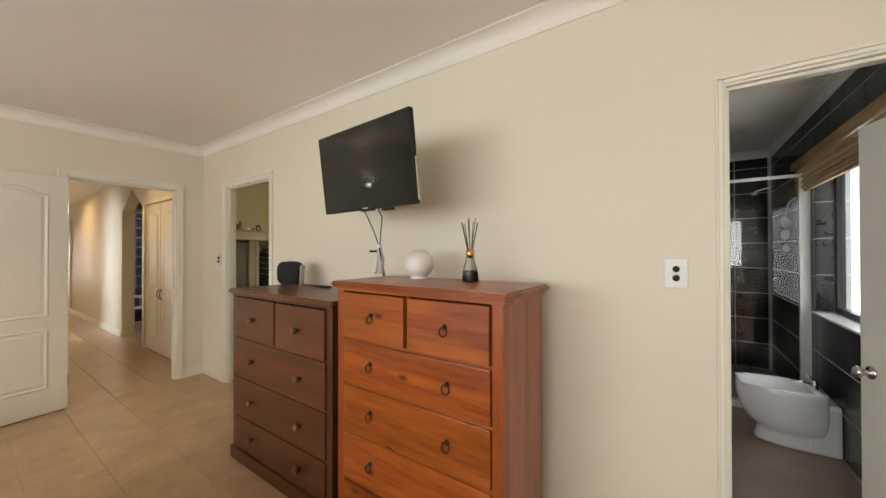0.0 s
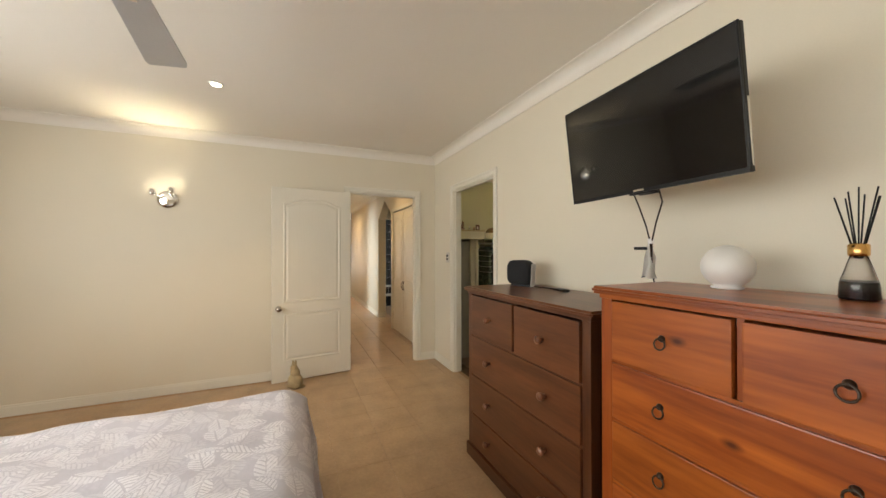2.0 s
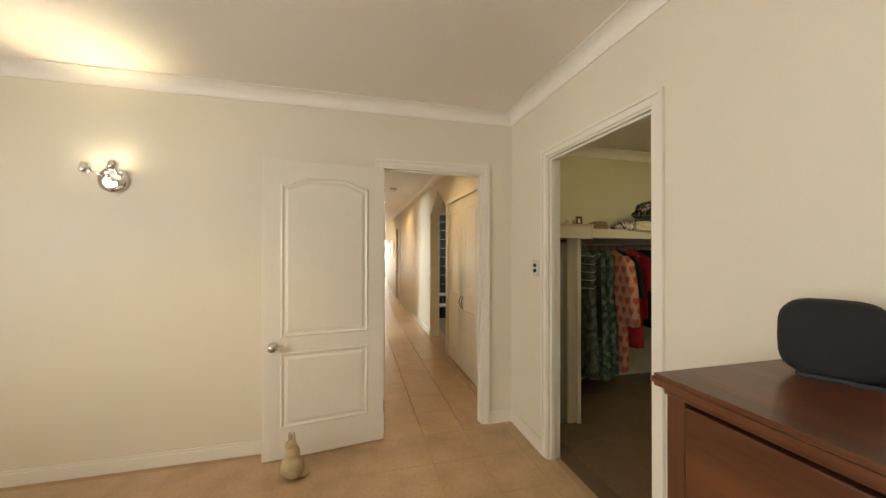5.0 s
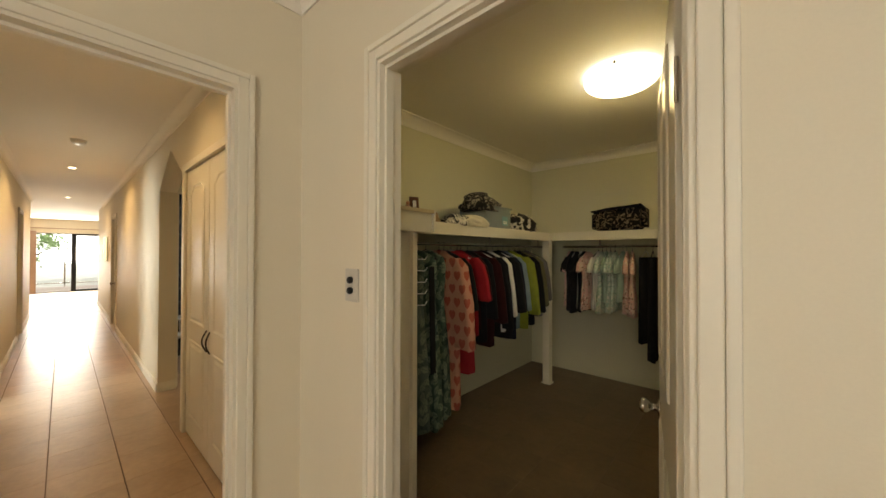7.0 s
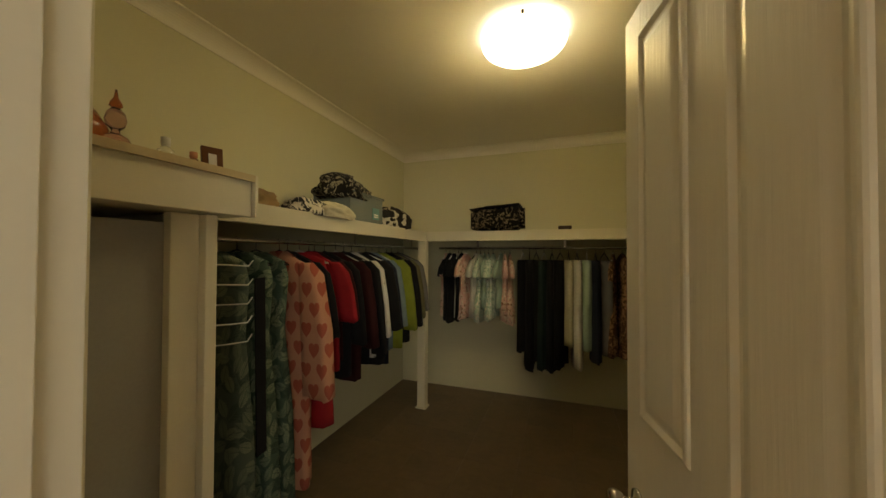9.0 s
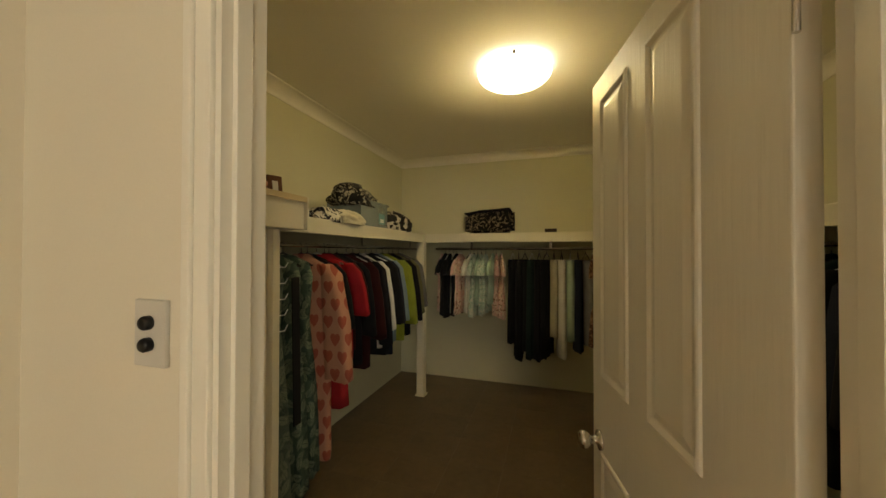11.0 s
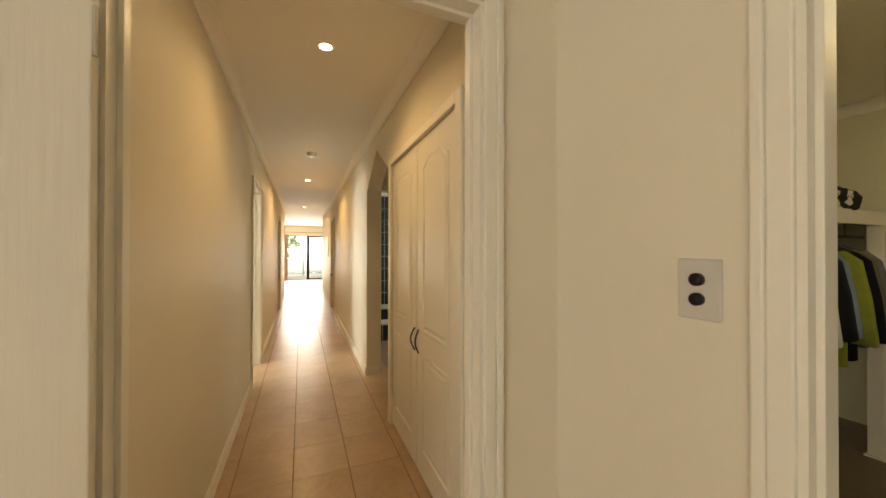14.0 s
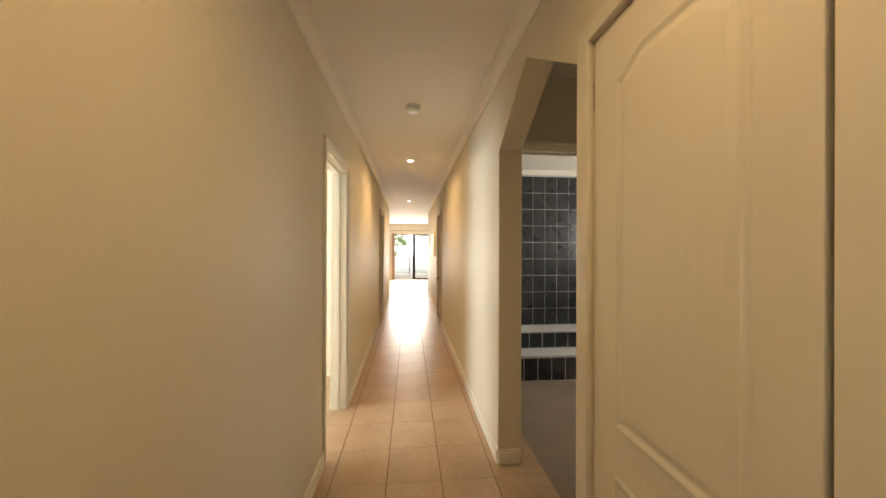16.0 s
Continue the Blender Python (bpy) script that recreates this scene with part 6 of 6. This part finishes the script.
for k in range(5):
    part("post", box(XL - 3.3, XL - 3.25, -1.5 + 1.6 * k, -1.45 + 1.6 * k, -0.03, 1.02), STEEL, rl)
LEAF = mat("tree_leaves", (0.33, 0.46, 0.20), 0.6, vary=0.5, scale=1.5, fine=20)
BARK = mat("bark", (0.16, 0.12, 0.09), 0.95, vary=0.3, scale=8, bump=0.5)


def tree(x, y, h, r, seed):
    rnd = random.Random(seed)
    t = thing("tree", "leafy green garden tree beyond the deck", "tree", pose(x, y, -0.3), "garden trees")
    bm = lathe([(0.16, 0.0), (0.12, h * 0.25), (0.08, h * 0.5), (0.03, h * 0.85)], 12)
    for k in range(7):
        a, z = rnd.uniform(0, 6.28), h * rnd.uniform(0.3, 0.6)
        moved_l = lathe([(0.05, 0.0), (0.015, r * 0.9)], 8)
        moved(moved_l, Matrix.Translation((0, 0, z)) @ pose(0, 0, 0, 0, rnd.uniform(35, 65), math.degrees(a)))
        tmp = bpy.data.meshes.new("tmp")
        moved_l.to_mesh(tmp)
        moved_l.free()
        bm.from_mesh(tmp)
        bpy.data.meshes.remove(tmp)
    part("trunk", bm, BARK, t)
    verts, faces = [], []
    clumps = [(Vector((rnd.gauss(0, r * 0.45), rnd.gauss(0, r * 0.45), h * rnd.uniform(0.28, 1.0))), r * rnd.uniform(0.2, 0.42)) for _ in range(20)]
    for c, cr in clumps:
        for _ in range(150):
            p = c + Vector((rnd.gauss(0, 1), rnd.gauss(0, 1), rnd.gauss(0, 0.8))) * cr * 0.55
            d, n = Vector((rnd.uniform(-1, 1), rnd.uniform(-1, 1), rnd.uniform(-0.6, 0.4))).normalized(), Vector((rnd.uniform(-1, 1), rnd.uniform(-1, 1), rnd.uniform(-1, 1))).normalized()
            s = d.cross(n).normalized() * 0.05
            ln_ = d * rnd.uniform(0.10, 0.2)
            b = len(verts)
            verts += [p, p + ln_ * 0.5 + s, p + ln_, p + ln_ * 0.5 - s]
            faces.append((b, b + 1, b + 2, b + 3))
    me = bpy.data.meshes.new("crown")
    me.from_pydata([tuple(v) for v in verts], [], faces)
    me.materials.append(LEAF)
    ob = new("crown", me)
    ob.parent = t


for x, y, h, r, sd in ((-30, 0.5, 4.6, 1.4, 6), (-30, -0.9, 5.0, 1.7, 1), (-33, 4.3, 4.4, 1.6, 2), (-28, 6.2, 5.0, 2.0, 4), (-38, -4.5, 6.5, 2.6, 5)):
    tree(x, y, h, r, sd)

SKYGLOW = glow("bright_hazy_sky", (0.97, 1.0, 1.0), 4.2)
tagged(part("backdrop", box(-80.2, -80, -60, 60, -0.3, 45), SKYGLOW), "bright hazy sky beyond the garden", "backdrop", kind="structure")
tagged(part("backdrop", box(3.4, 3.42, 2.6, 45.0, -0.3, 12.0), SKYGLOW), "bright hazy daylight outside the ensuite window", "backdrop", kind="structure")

# ---- window of the bedroom ----
t = thing("window_1", "wide white framed bedroom window above the bed head", "window", kind="structure")
for x0, x1, z0, z1 in ((-2.5, 1.9, 0.98, 1.03), (-2.5, 1.9, 2.05, 2.1), (-2.5, -2.45, 1.03, 2.05), (1.85, 1.9, 1.03, 2.05), (-1.06, -1.01, 1.03, 2.05), (0.41, 0.46, 1.03, 2.05)):
    part("window_frame", box(x0, x1, YS - 0.07, YS - 0.03, z0, z1), WHITEP, t)
for x0, x1 in ((-2.45, -1.06), (-1.01, 0.41), (0.46, 1.85)):
    p = part("pane", box(x0, x1, YS - 0.053, YS - 0.047, 1.03, 2.05), GLASS, t)
    p.visible_shadow = False

# ---- tiles, last ----
def tile_mesh(w, h, d, b=0.0025):
    """One tile lying in xy, its face up at z=0, with eased edges."""
    bm = bmesh.new()
    v = [[bm.verts.new((sx * (w / 2 - i), sy * (h / 2 - i), z)) for sx, sy in ((-1, -1), (1, -1), (1, 1), (-1, 1))] for i, z in ((0, -d), (0, -b * 0.5), (b, 0.0))]
    for a, c in zip(v, v[1:]):
        for k in range(4):
            bm.faces.new((a[k], a[(k + 1) % 4], c[(k + 1) % 4], c[k]))
    bm.faces.new(v[2])
    me = bpy.data.meshes.new("tile")
    bm.to_mesh(me)
    bm.free()
    return me


PX, PY = 0.36, 0.325
me = tile_mesh(PX - 0.0012, PY - 0.0065, 0.004, 0.0010)
me.materials.append(TILE)
me3 = tile_mesh(PX - 0.0014, PY - 0.0014, 0.004, 0.0007)
me3.materials.append(TILEB)
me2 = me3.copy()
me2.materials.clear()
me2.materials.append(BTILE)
for fl, x0, x1, y0, y1 in FLOORS:
    for i in range(math.ceil((x0 + 7.786) / PX - 0.5), math.floor((x1 + 7.786) / PX + 0.5) + 1):
        for j in range(math.ceil((y0 - 1.60) / PY - 0.5), math.floor((y1 - 1.60) / PY + 0.5) + 1):
            cx, cy = -7.786 + (i + 0.5) * PX, 1.60 + (j + 0.5) * PY
            if not (x0 <= cx < x1 and y0 <= cy < y1):
                continue
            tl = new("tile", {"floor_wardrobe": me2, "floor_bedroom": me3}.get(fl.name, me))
            tl.parent = fl
            cut = Matrix.Identity(4)
            if fl.name == "floor_bedroom" and cy > 2.35:
                cy, cut = 2.327, Matrix.Diagonal((1, 0.46, 1, 1))
            tl.matrix_world = pose(cx, cy, 0.0, random.uniform(-0.03, 0.03), random.uniform(-0.03, 0.03), 0) @ cut


def wall_tiles(parent, w, h, y0, y1, z0, z1, place, skip=None, joint=0.009):
    me = tile_mesh(w - joint, h - joint, 0.004, 0.0015)
    me.materials.append(DTILE)
    u = y0
    while u < y1 - 0.02:
        z = z0
        while z < z1 - 0.02:
            if not (skip and skip(u + w / 2, z + h / 2)):
                tl = new("tile", me)
                tl.parent = parent
                tl.matrix_world = place(u + w / 2, z + h / 2)
            z += h
        u += w


EAST, NORTH, WEST2 = bpy.data.objects["wall_bath_east"], bpy.data.objects["wall_bath_north"], bpy.data.objects["wall_bath_tiled_west"]
face_w = lambda x: (lambda u, z: Matrix.Translation((x, u, z)) @ pose(0, 0, 0, 0, -90, 0) @ pose(0, 0, 0, 0, 0, 90))
face_s = lambda y: (lambda u, z: Matrix.Translation((u, y, z)) @ pose(0, 0, 0, 90, 0, 0))
face_e = lambda x: (lambda u, z: Matrix.Translation((x, u, z)) @ pose(0, 0, 0, 90, 0, 90))
wall_tiles(EAST, 0.30, 0.293, 2.46, 6.1, 0.0, 2.44, face_w(BX1 - 0.0025), lambda u, z: 3.2 < u < 4.62 and 0.85 < z < 2.1)
wall_tiles(NORTH, 0.30, 0.293, BX0 + 0.04, 1.46, 0.0, 2.44, face_s(BY1 - 0.0025))
wall_tiles(WEST2, 0.15, 0.2, 2.47, 4.3, 0.47, 2.28, face_e(-8.70 + 0.004), joint=0.006)
STEPS = bpy.data.objects["tiled_steps"]
low, up = [c for c in STEPS.children if c.name == "lower_step"][0], [c for c in STEPS.children if c.name == "upper_step"][0]
wall_tiles(low, 0.15, 0.24, 2.47, 4.3, 0.01, 0.25, face_e(-8.14 + 0.006))
wall_tiles(up, 0.15, 0.17, 2.47, 4.3, 0.278, 0.45, face_e(-8.40 + 0.006))
REVEAL = bpy.data.objects["window_ensuite"]
wall_tiles(REVEAL, 0.105, 0.286, 1.474, 1.578, 0.898, 2.04, face_s(4.60 - 0.0055))
